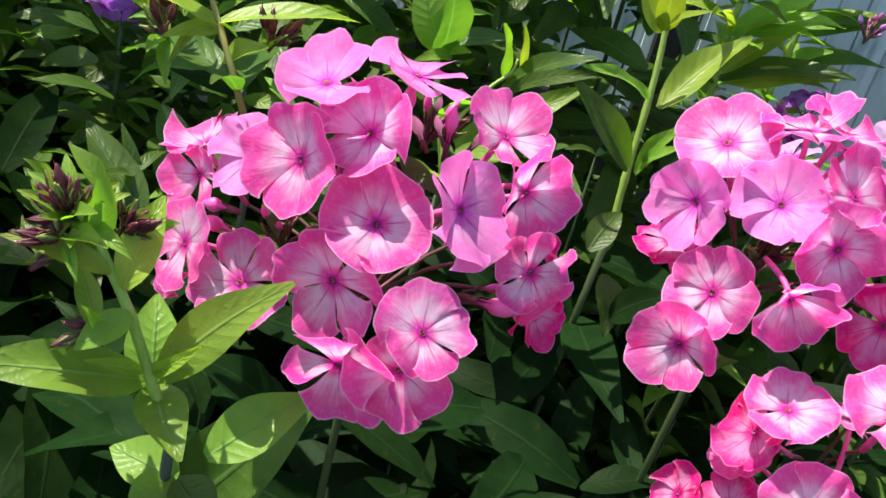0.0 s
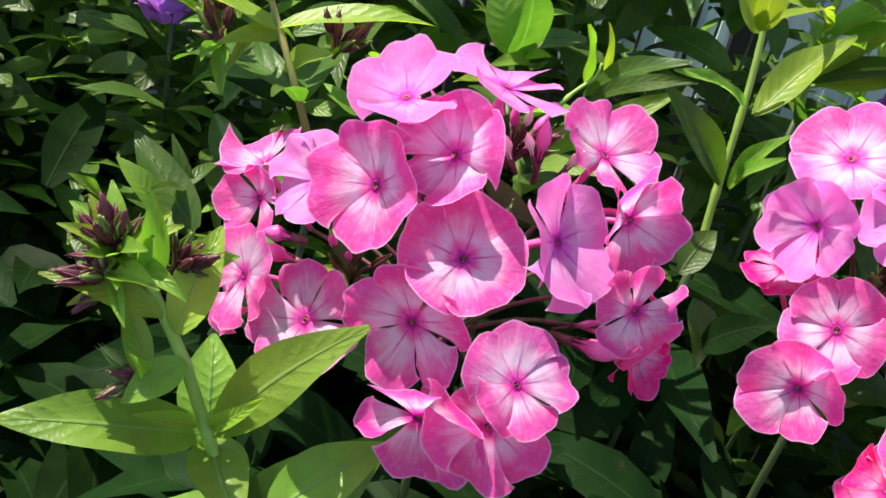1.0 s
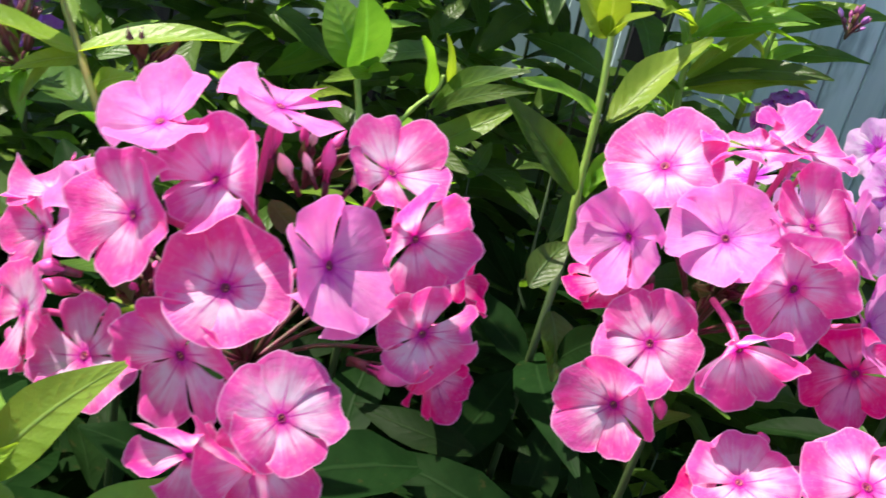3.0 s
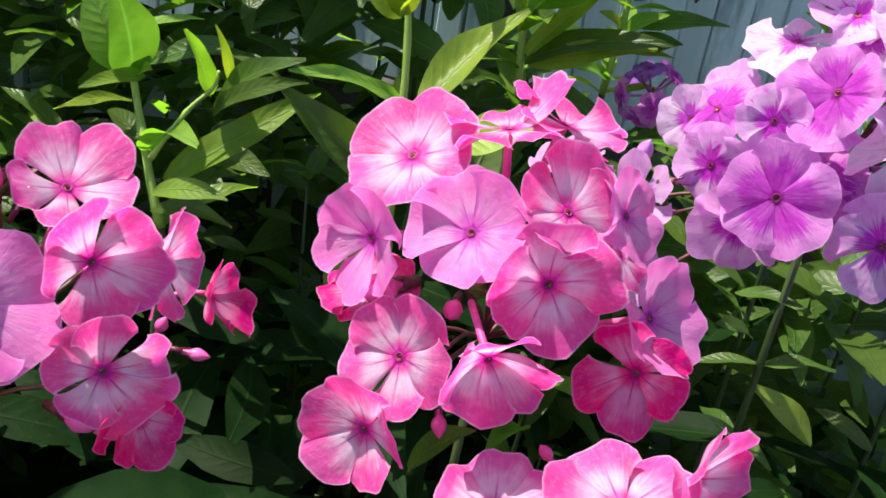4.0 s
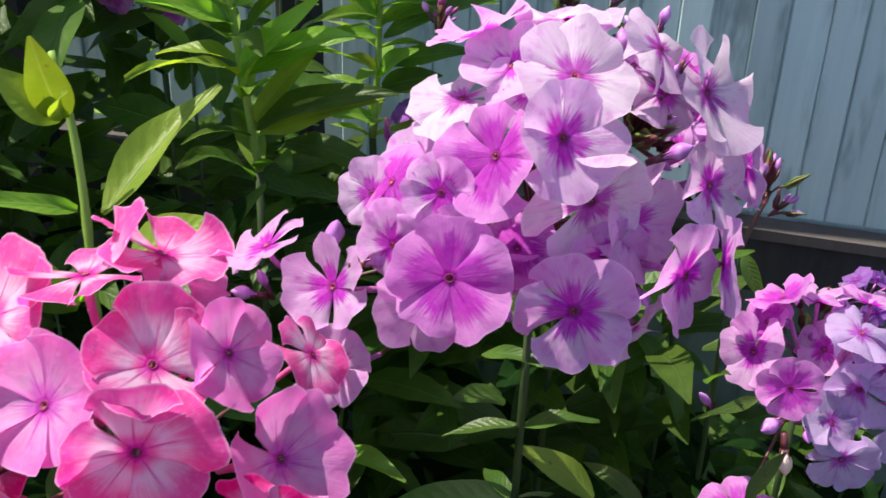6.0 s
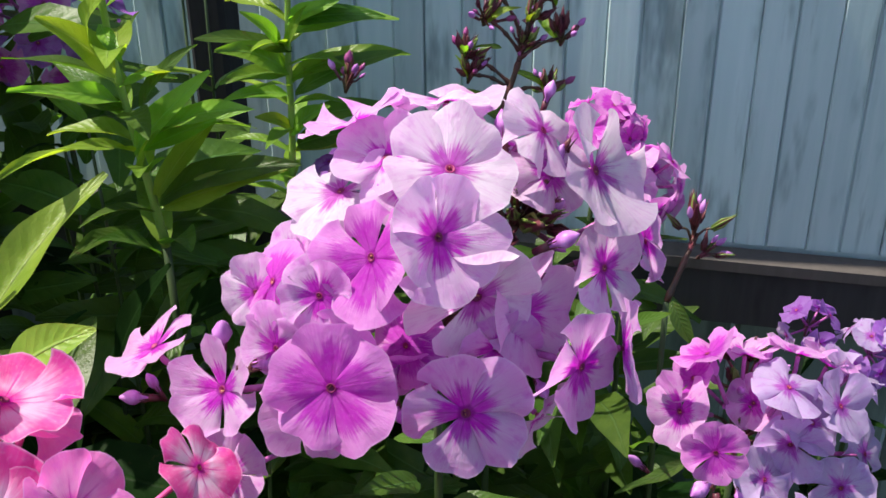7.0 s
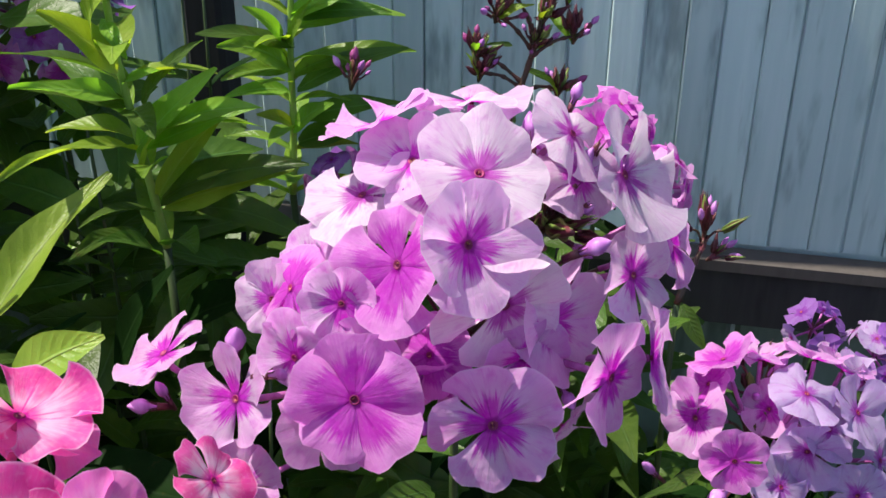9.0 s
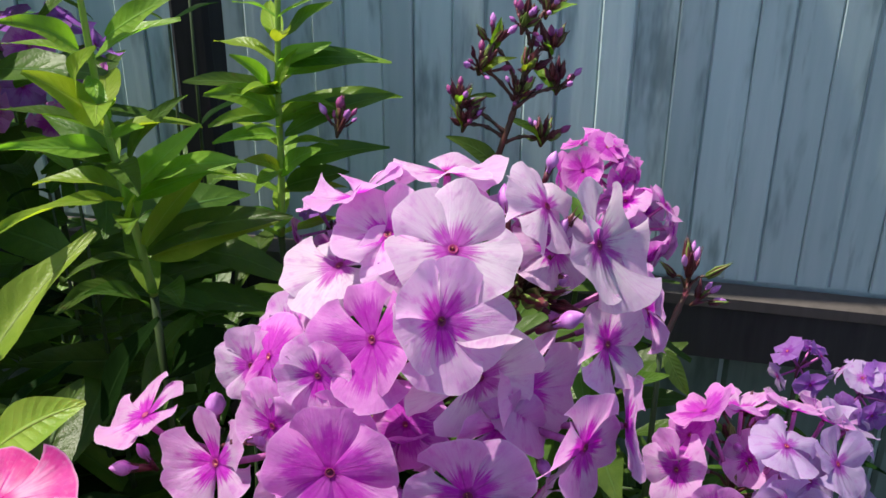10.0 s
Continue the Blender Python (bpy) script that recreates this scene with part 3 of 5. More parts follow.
bloom(PLANTS["A"], "pink", (-0.0025, 0.2618, 0.8724), (0.35, -0.54, 0.76), 0.0149, 71, 0.16, CORE["A"], wide=0.60,
      petals=((0, 1.04, 0.03), (2, 1.03, 0.04), (-1, 0.93, -0.02), (-2, 0.95, 0.07), (1, 1.04, -0.03)))
bloom(PLANTS["A"], "pink", (-0.0062, 0.2619, 0.8582), (-0.12, -0.94, 0.12), 0.0165, 124, 0.10, CORE["A"], wide=0.62,
      petals=((1, 0.72, -0.10), (1, 0.78, -0.28), (0, 1.02, 0.00), (0, 1.02, 0.04), (2, 1.02, 0.00)))
bloom(PLANTS["A"], "pink", (0.0186, 0.3105, 0.9016), (0.71, -0.67, 0.22), 0.0156, 107, 0.33, CORE["A"], wide=0.60,
      petals=((0, 1.07, 0.14), (-4, 0.97, 0.15), (2, 1.04, 0.16), (18, 0.99, -0.01), (-16, 0.92, 0.05)))
bloom(PLANTS["A"], "pink", (0.0258, 0.2958, 0.8824), (0.50, -0.84, 0.21), 0.0151, 157, 0.03, CORE["A"], wide=0.58,
      petals=((-2, 0.90, -0.06), (-2, 0.91, 0.04), (-13, 1.03, 0.01), (3, 1.29, -0.16), (14, 0.86, -0.02)))
bloom(PLANTS["A"], "pink", (0.0084, 0.3240, 0.9126), (0.31, -0.38, 0.87), 0.0156, 102, 0.27, CORE["A"], wide=0.50,
      petals=((-14, 1.08, -0.00), (-4, 1.08, 0.22), (11, 1.00, 0.10), (6, 0.97, -0.02), (1, 0.88, 0.05)))
bloom(PLANTS["A"], "orchid", (-0.0006, 0.2898, 0.8996), (0.75, -0.40, 0.53), 0.0174, 84, 0.25, CORE["A"], wide=0.66,
      petals=((-1, 0.97, 0.02), (-12, 1.00, 0.05), (-3, 1.05, 0.06), (6, 1.00, 0.14), (10, 0.98, 0.02)))
bloom(PLANTS["A"], "pink", (-0.0817, 0.3008, 0.8585), (-0.72, -0.64, 0.25), 0.0154, 129, 0.15, CORE["A"], wide=0.57,
      petals=((3, 0.97, 0.04), (-4, 0.99, -0.02), (6, 0.96, 0.02), (3, 1.06, 0.02), (-8, 1.01, 0.00)))
bloom(PLANTS["A"], "pink", (-0.0237, 0.2659, 0.8520), (-0.02, -0.96, -0.29), 0.0179, 196, 0.25, CORE["A"], wide=0.62,
      petals=((7, 0.88, -0.05), (-11, 0.94, 0.04), (-8, 1.03, 0.05), (-4, 1.11, 0.19), (15, 1.05, 0.08)))
bloom(PLANTS["B"], "pink", (0.0876, 0.3651, 0.9168), (-0.43, -0.45, 0.78), 0.0190, 169, 0.18, CORE["B"], wide=0.60,
      petals=((-1, 1.02, 0.07), (-3, 1.04, 0.02), (6, 1.01, 0.04), (-2, 0.99, 0.02), (0, 0.95, -0.02)))
bloom(PLANTS["B"], "orchid", (0.1053, 0.3397, 0.9088), (-0.39, -0.68, 0.63), 0.0157, 130, 0.20, CORE["B"], wide=0.66,
      petals=((1, 1.03, 0.04), (2, 0.97, 0.02), (3, 0.98, 0.02), (-1, 0.96, 0.02), (-5, 1.05, 0.08)))
bloom(PLANTS["B"], "orchid", (0.0803, 0.3479, 0.8989), (-0.72, -0.69, 0.09), 0.0160, 130, 0.33, CORE["B"], wide=0.60,
      petals=((10, 0.94, 0.10), (3, 1.00, 0.08), (-2, 0.99, 0.07), (-6, 1.02, 0.13), (-5, 1.05, 0.09)))
bloom(PLANTS["B"], "pink", (0.1289, 0.3435, 0.9166), (0.26, -0.57, 0.78), 0.0150, 67, 0.22, CORE["B"], wide=0.62,
      petals=((0, 1.14, 0.17), (14, 0.94, -0.01), (-7, 0.94, -0.01), (-5, 0.98, 0.05), (-2, 1.00, 0.02)))
bloom(PLANTS["B"], "pink", (0.0919, 0.3287, 0.8758), (-0.48, -0.77, 0.42), 0.0165, 147, 0.16, CORE["B"], wide=0.55,
      petals=((4, 0.98, 0.02), (1, 1.01, -0.00), (-4, 0.99, 0.03), (0, 1.00, -0.00), (-1, 1.02, 0.04)))
bloom(PLANTS["B"], "pink", (0.0857, 0.3203, 0.8578), (-0.58, -0.81, 0.09), 0.0162, 94, 0.33, CORE["B"], wide=0.57,
      petals=((6, 1.01, 0.11), (-4, 1.00, 0.05), (-7, 0.94, 0.07), (-3, 1.06, 0.12), (9, 1.00, 0.10)))
bloom(PLANTS["B"], "pink", (0.1260, 0.3311, 0.9020), (0.29, -0.95, 0.12), 0.0176, 86, 0.18, CORE["B"], wide=0.60,
      petals=((4, 1.00, -0.03), (-3, 1.06, 0.07), (-5, 1.05, 0.07), (-5, 0.93, -0.06), (10, 0.95, 0.09)))
bloom(PLANTS["B"], "orchid", (0.1563, 0.3430, 0.8897), (0.69, -0.50, 0.53), 0.0165, 90, 0.31, CORE["B"], wide=0.58,
      petals=((-7, 0.96, 0.17), (-4, 1.01, 0.07), (5, 1.03, 0.10), (6, 0.99, 0.16), (1, 1.01, -0.06)))
bloom(PLANTS["B"], "rose", (0.1543, 0.3338, 0.8781), (-0.12, -0.99, 0.07), 0.0162, 124, 0.22, CORE["B"], wide=0.47,
      petals=((1, 1.04, -0.04), (-4, 0.92, 0.09), (-8, 0.92, -0.01), (1, 1.06, 0.08), (10, 1.06, 0.11)))
bloom(PLANTS["B"], "orchid", (0.1449, 0.3498, 0.9153), (0.76, -0.43, 0.49), 0.0135, 77, 0.22, CORE["B"], wide=0.57,
      petals=((-7, 0.93, 0.11), (0, 1.01, -0.01), (9, 0.99, 0.08), (4, 1.04, 0.05), (-6, 1.04, -0.00)))
bloom(PLANTS["B"], "rose", (0.0805, 0.3592, 0.8774), (-0.27, -0.22, 0.94), 0.0142, 176, 0.09, CORE["B"], wide=0.59)
bloom(PLANTS["B"], "pink", (0.1611, 0.4169, 0.8710), (0.69, -0.25, 0.68), 0.0142, 90, 0.11, CORE["B"], wide=0.59)
bloom(PLANTS["C"], "mauve", (0.1669, 0.4295, 0.8579), (-0.44, -0.73, 0.52), 0.0135, 119, 0.06, CORE["C"], wide=0.59)
bloom(PLANTS["C"], "magenta", (0.2012, 0.4023, 0.9055), (-0.25, -0.91, 0.34), 0.0182, 93, 0.12, CORE["C"], wide=0.58,
      petals=((-5, 1.00, -0.02), (-3, 1.01, -0.00), (-2, 1.06, 0.04), (5, 0.96, -0.03), (4, 0.97, 0.01)))
bloom(PLANTS["C"], "magenta", (0.2142, 0.4148, 0.9378), (-0.73, -0.57, 0.38), 0.0166, 129, 0.18, CORE["C"], wide=0.63,
      petals=((-3, 0.93, -0.09), (-7, 0.93, 0.06), (0, 0.96, 0.08), (6, 1.13, -0.03), (4, 1.06, 0.11)))
bloom(PLANTS["C"], "mauve", (0.2375, 0.3994, 0.8958), (-0.01, -0.96, 0.29), 0.0182, 105, 0.13, CORE["C"], wide=0.52,
      petals=((-3, 0.97, 0.01), (0, 1.04, 0.00), (2, 1.02, 0.02), (5, 0.98, 0.02), (-4, 0.99, -0.02)))
bloom(PLANTS["C"], "pale", (0.2314, 0.4087, 0.9456), (0.47, -0.78, 0.41), 0.0171, 110, 0.19, CORE["C"], wide=0.62,
      petals=((6, 0.95, -0.02), (-4, 0.97, 0.00), (-2, 1.08, 0.11), (-2, 1.06, -0.03), (2, 0.94, 0.10)))
bloom(PLANTS["C"], "white", (0.2365, 0.4229, 0.9586), (0.07, -0.54, 0.84), 0.0179, 116, 0.17, CORE["C"], wide=0.60,
      petals=((-4, 1.01, 0.05), (9, 1.02, 0.07), (-5, 1.01, -0.06), (-1, 0.72, -0.35), (1, 1.01, -0.03)))
bloom(PLANTS["C"], "mauve", (0.1674, 0.4419, 0.8808), (-0.60, -0.62, 0.50), 0.0165, 117, 0.25, CORE["C"], wide=0.54,
      petals=((3, 1.00, 0.04), (3, 0.97, 0.07), (2, 0.99, -0.02), (-13, 0.99, 0.11), (5, 1.05, 0.09)))
bloom(PLANTS["C"], "white", (0.2808, 0.4383, 0.9491), (0.73, -0.54, 0.43), 0.0198, 102, 0.17, CORE["C"], wide=0.58,
      petals=((2, 0.97, 0.01), (-18, 0.96, -0.03), (-2, 1.02, 0.04), (2, 1.01, 0.03), (18, 1.06, -0.00)))
bloom(PLANTS["C"], "mauve", (0.2711, 0.4057, 0.9037), (0.68, -0.73, 0.08), 0.0169, 71, 0.12, CORE["C"], wide=0.57,
      petals=((0, 0.96, 0.02), (-13, 0.96, -0.00), (-5, 1.00, -0.07), (6, 1.06, 0.13), (11, 1.02, -0.07)))
bloom(PLANTS["C"], "magenta", (0.2231, 0.4192, 0.9064), (-0.61, -0.65, 0.46), 0.0125, 153, 0.02, CORE["C"], wide=0.59)
bloom(PLANTS["C"], "magenta", (0.1861, 0.4391, 0.9193), (-0.83, -0.32, 0.46), 0.0141, 144, -0.02, CORE["C"], wide=0.57)
bloom(PLANTS["C"], "mauve", (0.1996, 0.4207, 0.9239), (-0.38, -0.89, 0.25), 0.0125, 121, 0.16, CORE["C"], wide=0.59)
bloom(PLANTS["C"], "white", (0.2075, 0.4443, 0.9445), (-0.33, -0.18, 0.93), 0.0160, 145, 0.05, CORE["C"], wide=0.57,
      petals=((13, 0.97, -0.08), (0, 0.85, -0.07), (-12, 0.96, 0.07), (-3, 1.14, -0.18), (3, 1.09, 0.11)))
bloom(PLANTS["C"], "mauve", (0.1954, 0.4124, 0.8898), (-0.50, -0.84, -0.23), 0.0160, 132, 0.32, CORE["C"], wide=0.59)
bloom(PLANTS["C"], "pale", (0.2206, 0.4357, 0.9576), (-0.34, -0.35, 0.87), 0.0144, 156, 0.23, CORE["C"], wide=0.63,
      petals=((4, 1.06, 0.09), (6, 0.96, 0.01), (-10, 0.75, -0.30), (5, 0.80, -0.30), (-5, 1.05, 0.10)))
bloom(PLANTS["C"], "white", (0.2649, 0.4381, 0.9623), (0.65, -0.44, 0.61), 0.0146, 61, -0.06, CORE["C"], wide=0.50,
      petals=((2, 0.99, -0.06), (7, 1.00, 0.00), (-1, 0.97, -0.06), (-5, 1.00, -0.02), (-3, 1.04, -0.02)))
bloom(PLANTS["C"], "pale", (0.2674, 0.4369, 0.9495), (0.35, -0.68, 0.64), 0.0125, 76, -0.05, CORE["C"], wide=0.59)
bloom(PLANTS["C"], "pale", (0.2814, 0.4249, 0.9242), (0.60, -0.72, 0.36), 0.0146, 85, 0.17, CORE["C"], wide=0.57,
      petals=((-1, 0.96, 0.04), (-3, 1.01, 0.03), (5, 0.99, 0.02), (1, 1.03, 0.00), (-3, 1.00, 0.01)))
bloom(PLANTS["C"], "white", (0.2425, 0.4135, 0.9241), (0.18, -0.97, -0.17), 0.0189, 106, 0.16, CORE["C"], wide=0.62,
      petals=((-12, 0.99, 0.07), (0, 0.95, 0.00), (-3, 0.97, -0.02), (11, 0.97, 0.06), (4, 1.12, -0.03)))
bloom(PLANTS["C"], "pale", (0.2570, 0.4200, 0.9139), (0.64, -0.75, 0.19), 0.0175, 86, 0.28, CORE["C"], wide=0.57,
      petals=((-9, 1.07, 0.14), (-9, 1.01, 0.11), (8, 0.98, 0.02), (4, 0.94, 0.09), (6, 1.00, 0.00)))
bloom(PLANTS["C"], "mauve", (0.1446, 0.4646, 0.8843), (-0.48, -0.01, 0.88), 0.0157, 175, 0.10, CORE["C"], wide=0.57)
bloom(PLANTS["C"], "pale", (0.1803, 0.4463, 0.9120), (-0.41, -0.83, 0.39), 0.0120, 116, 0.17, CORE["C"], wide=0.59)
bloom(PLANTS["D"], "mauve", (0.3351, 0.4872, 0.8234), (-0.84, -0.41, 0.36), 0.0156, 130, 0.14, CORE["D"], wide=0.57,
      petals=((7, 1.02, 0.09), (-4, 1.03, -0.07), (-2, 0.95, 0.08), (4, 1.00, -0.04), (-6, 1.00, -0.02)))
bloom(PLANTS["D"], "magenta", (0.3382, 0.4572, 0.8263), (-0.38, -0.90, 0.23), 0.0126, 116, 0.07, CORE["D"], wide=0.57,
      petals=((-7, 1.00, 0.00), (5, 1.04, -0.04), (-3, 0.95, -0.03), (8, 0.99, -0.02), (-3, 1.01, -0.02)))
bloom(PLANTS["D"], "lilac", (0.3762, 0.4744, 0.8130), (-0.35, -0.93, -0.10), 0.0152, 87, 0.15, CORE["D"], wide=0.57,
      petals=((13, 0.99, 0.01), (1, 1.05, -0.02), (-8, 1.06, 0.12), (-6, 0.96, -0.12), (0, 0.93, 0.08)))
bloom(PLANTS["D"], "lilac", (0.3749, 0.4806, 0.8355), (0.20, -0.26, 0.95), 0.0142, 66, -0.02, CORE["D"], wide=0.59)
bloom(PLANTS["D"], "lilac", (0.3975, 0.4804, 0.8247), (0.50, -0.56, 0.66), 0.0145, 68, 0.15, CORE["D"], wide=0.59)
bloom(PLANTS["D"], "lilac", (0.3963, 0.4669, 0.7953), (-0.06, -0.96, 0.28), 0.0138, 129, 0.01, CORE["D"], wide=0.59)
bloom(PLANTS["D"], "lilac", (0.3657, 0.4704, 0.8000), (0.41, -0.67, 0.62), 0.0138, 93, 0.07, CORE["D"], wide=0.59)
bloom(PLANTS["A"], "orchid", (-0.0473, 0.2960, 0.9248), (-0.29, -0.36, 0.89), 0.0144, 214, 0.32, CORE["A"], wide=0.56,
      petals=((-7, 0.99, 0.07), (-7, 1.08, 0.11), (14, 1.00, 0.20), (-8, 0.99, -0.04), (7, 0.94, 0.11)))
bloom(PLANTS["A"], "orchid", (-0.0231, 0.3185, 0.9265), (0.20, 0.02, 0.98), 0.0164, 88, 0.10, CORE["A"], wide=0.56,
      petals=((0, 1.00, -0.00), (-20, 0.98, -0.06), (11, 0.95, 0.03), (5, 1.09, 0.01), (4, 0.99, -0.02)))
bloom(PLANTS["A"], "pink", (-0.0848, 0.3199, 0.8737), (-0.60, -0.79, 0.15), 0.0121, 111, 0.31, CORE["A"], wide=0.57,
      petals=((-2, 0.84, 0.02), (6, 1.01, 0.09), (-2, 1.03, 0.02), (-20, 1.02, 0.13), (19, 1.10, 0.17)))
bloom(PLANTS["A"], "pink", (-0.0882, 0.3344, 0.8787), (-0.56, -0.10, 0.82), 0.0135, 50, 0.25, CORE["A"], wide=0.60)
bloom(PLANTS["A"], "pink", (-0.0413, 0.3135, 0.9158), (0.00, 0.41, 0.91), 0.0140, 20, 0.16, CORE["A"], wide=0.60)
bloom(PLANTS["B"], "pink", (0.1117, 0.3620, 0.9296), (-0.12, 0.16, 0.98), 0.0165, 162, 0.06, CORE["B"], wide=0.52,
      petals=((0, 1.00, 0.75), (4, 1.04, 0.02), (-3, 0.98, -0.08), (2, 1.03, 0.05), (-4, 0.97, 0.10)))
bloom(PLANTS["B"], "pink", (0.1276, 0.3729, 0.9292), (0.32, 0.12, 0.94), 0.0170, 268, 0.06, CORE["B"], wide=0.52,
      petals=((0, 1.00, 0.25), (4, 1.04, 0.02), (-3, 0.98, -0.08), (2, 1.03, 0.05), (-4, 0.97, 0.10)))
bloom(PLANTS["B"], "orchid", (0.1318, 0.3737, 0.9230), (0.41, 0.30, 0.86), 0.0130, 0, 0.16, CORE["B"], wide=0.60)
bloom(PLANTS["E"], "pink", (0.1195, 0.2964, 0.8575), (-0.16, -0.24, 0.96), 0.0152, 118, 0.16, CORE["E"], wide=0.57,
      petals=((-1, 1.03, 0.03), (-1, 1.06, -0.00), (6, 1.00, 0.04), (4, 0.95, 0.01), (-7, 0.97, 0.02)))
bloom(PLANTS["E"], "pink", (0.1460, 0.2848, 0.8733), (-0.02, -0.28, 0.96), 0.0184, 119, 0.15, CORE["E"], wide=0.57,
      petals=((-4, 0.94, -0.04), (-7, 1.01, -0.02), (12, 0.98, 0.12), (7, 1.05, -0.07), (-8, 1.02, 0.08)))
bloom(PLANTS["E"], "pink", (0.1644, 0.2962, 0.8749), (0.74, -0.63, 0.21), 0.0148, 119, 0.28, CORE["E"], wide=0.57,
      petals=((-12, 1.05, 0.21), (-7, 1.05, 0.20), (11, 1.07, 0.10), (23, 0.88, -0.05), (-15, 0.96, -0.11)))
bloom(PLANTS["E"], "pink", (0.1160, 0.3051, 0.8327), (-0.76, -0.20, 0.61), 0.0125, 10, 0.16, CORE["E"], wide=0.60)
bloom(PLANTS["E"], "rose", (0.1148, 0.3012, 0.8432), (-0.85, -0.32, 0.42), 0.0140, 50, 0.16, CORE["E"], wide=0.60)
bloom(PLANTS["E"], "pink", (0.1459, 0.3075, 0.8535), (-0.10, 0.36, 0.93), 0.0140, 50, 0.16, CORE["E"], wide=0.60)
bloom(PLANTS["E"], "pink", (0.1320, 0.2770, 0.8338), (-0.30, -0.86, 0.41), 0.0165, 15, 0.16, CORE["E"], wide=0.60)
bloom(PLANTS["E"], "rose", (0.1010, 0.3037, 0.8091), (-0.93, -0.21, 0.31), 0.0120, 15, 0.16, CORE["E"], wide=0.60)
bloom(PLANTS["E"], "rose", (0.1157, 0.2937, 0.8156), (-0.64, -0.74, 0.21), 0.0135, 55, 0.16, CORE["E"], wide=0.60)
bloom(PLANTS["C"], "mauve", (0.2132, 0.4509, 0.9628), (-0.36, 0.36, 0.86), 0.0160, 10, 0.16, CORE["C"], wide=0.60)
bloom(PLANTS["C"], "pale", (0.2399, 0.4557, 0.9666), (0.10, 0.25, 0.96), 0.0165, 50, 0.16, CORE["C"], wide=0.60)
bloom(PLANTS["C"], "mauve", (0.2575, 0.4504, 0.9538), (0.42, 0.21, 0.88), 0.0140, 20, 0.16, CORE["C"], wide=0.60)
bloom(PLANTS["C"], "mauve", (0.2865, 0.4164, 0.9017), (0.99, -0.10, 0.00), 0.0155, 10, 0.16, CORE["C"], wide=0.60)
bloom(PLANTS["C"], "pale", (0.2621, 0.4177, 0.8793), (0.64, -0.64, -0.43), 0.0140, 10, 0.16, CORE["C"], wide=0.60)
bloom(PLANTS["C"], "magenta", (0.2928, 0.4472, 0.9304), (0.93, 0.00, 0.36), 0.0150, 30, 0.16, CORE["C"], wide=0.60)
bloom(PLANTS["C"], "mauve", (0.1861, 0.4280, 0.9031), (-0.65, -0.75, 0.11), 0.0140, 30, 0.16, CORE["C"], wide=0.60)
bloom(PLANTS["C"], "mauve", (0.1918, 0.4496, 0.9208), (-0.79, -0.21, 0.58), 0.0140, 0, 0.16, CORE["C"], wide=0.60)
bloom(PLANTS["C"], "magenta", (0.2242, 0.4192, 0.8977), (0.00, -0.90, -0.43), 0.0125, 30, 0.16, CORE["C"], wide=0.60)
bloom(PLANTS["C"], "mauve", (0.3017, 0.4490, 0.9193), (0.99, 0.10, 0.10), 0.0140, 40, 0.16, CORE["C"], wide=0.60)
bloom(PLANTS["C"], "pale", (0.2259, 0.4310, 0.9522), (-0.20, -0.61, 0.76), 0.0135, 20, 0.16, CORE["C"], wide=0.60)
bloom(PLANTS["D"], "lilac", (0.4122, 0.5015, 0.8238), (0.62, -0.10, 0.78), 0.0150, 20, 0.16, CORE["D"], wide=0.60)
bloom(PLANTS["D"], "lilac", (0.4120, 0.4803, 0.7998), (0.64, -0.64, 0.43), 0.0145, 40, 0.16, CORE["D"], wide=0.60)
bloom(PLANTS["D"], "lilac", (0.3702, 0.4643, 0.7860), (-0.11, -0.97, -0.22), 0.0145, 20, 0.16, CORE["D"], wide=0.60)
bloom(PLANTS["D"], "magenta", (0.3271, 0.4537, 0.7685), (-0.20, -0.55, 0.81), 0.0165, 20, 0.12, CORE["D"], wide=0.50)
bloom(PLANTS["D"], "lilac", (0.3859, 0.4784, 0.8192), (0.31, -0.62, 0.72), 0.0135, 30, 0.16, CORE["D"], wide=0.60)
bloom(PLANTS["D"], "mauve", (0.3672, 0.4920, 0.8208), (-0.20, -0.61, 0.76), 0.0115, 10, 0.16, CORE["D"], wide=0.60)
bloom(PLANTS["C"], "mauve", (0.2049, 0.4157, 0.9092), (-0.53, -0.84, 0.11), 0.0125, 20, 0.16, CORE["C"], wide=0.60)
bloom(PLANTS["C"], "mauve", (0.2493, 0.4148, 0.9060), (0.21, -0.95, -0.21), 0.0135, 20, 0.16, CORE["C"], wide=0.60)
bloom(PLANTS["A"], "pink", (-0.0876, 0.3118, 0.8444), (-0.88, -0.42, 0.21), 0.0130, 40, 0.16, CORE["A"], wide=0.60)
bloom(PLANTS["D"], "magenta", (0.3481, 0.4982, 0.8419), (-0.35, 0.35, 0.87), 0.0135, 20, 0.35, CORE["D"], wide=0.60)
bloom(PLANTS["D"], "mauve", (0.3662, 0.5036, 0.8370), (0.10, 0.31, 0.95), 0.0130, 20, 0.40, CORE["D"], wide=0.58)
bloom(PLANTS["D"], "mauve", (0.3874, 0.5003, 0.8372), (0.26, 0.36, 0.90), 0.0135, 50, 0.35, CORE["D"], wide=0.58)
bloom(PLANTS["D"], "mauve", (0.4033, 0.5047, 0.8274), (0.51, 0.26, 0.82), 0.0135, 40, 0.30, CORE["D"], wide=0.58)
bloom(PLANTS["D"], "magenta", (0.3430, 0.4969, 0.8318), (-0.73, -0.10, 0.68), 0.0120, 20, 0.30, CORE["D"], wide=0.58)
bloom(PLANTS["A"], "orchid", (-0.0671, 0.3059, 0.8912), (-0.56, -0.56, 0.61), 0.0150, 30, 0.20, CORE["A"], wide=0.58)
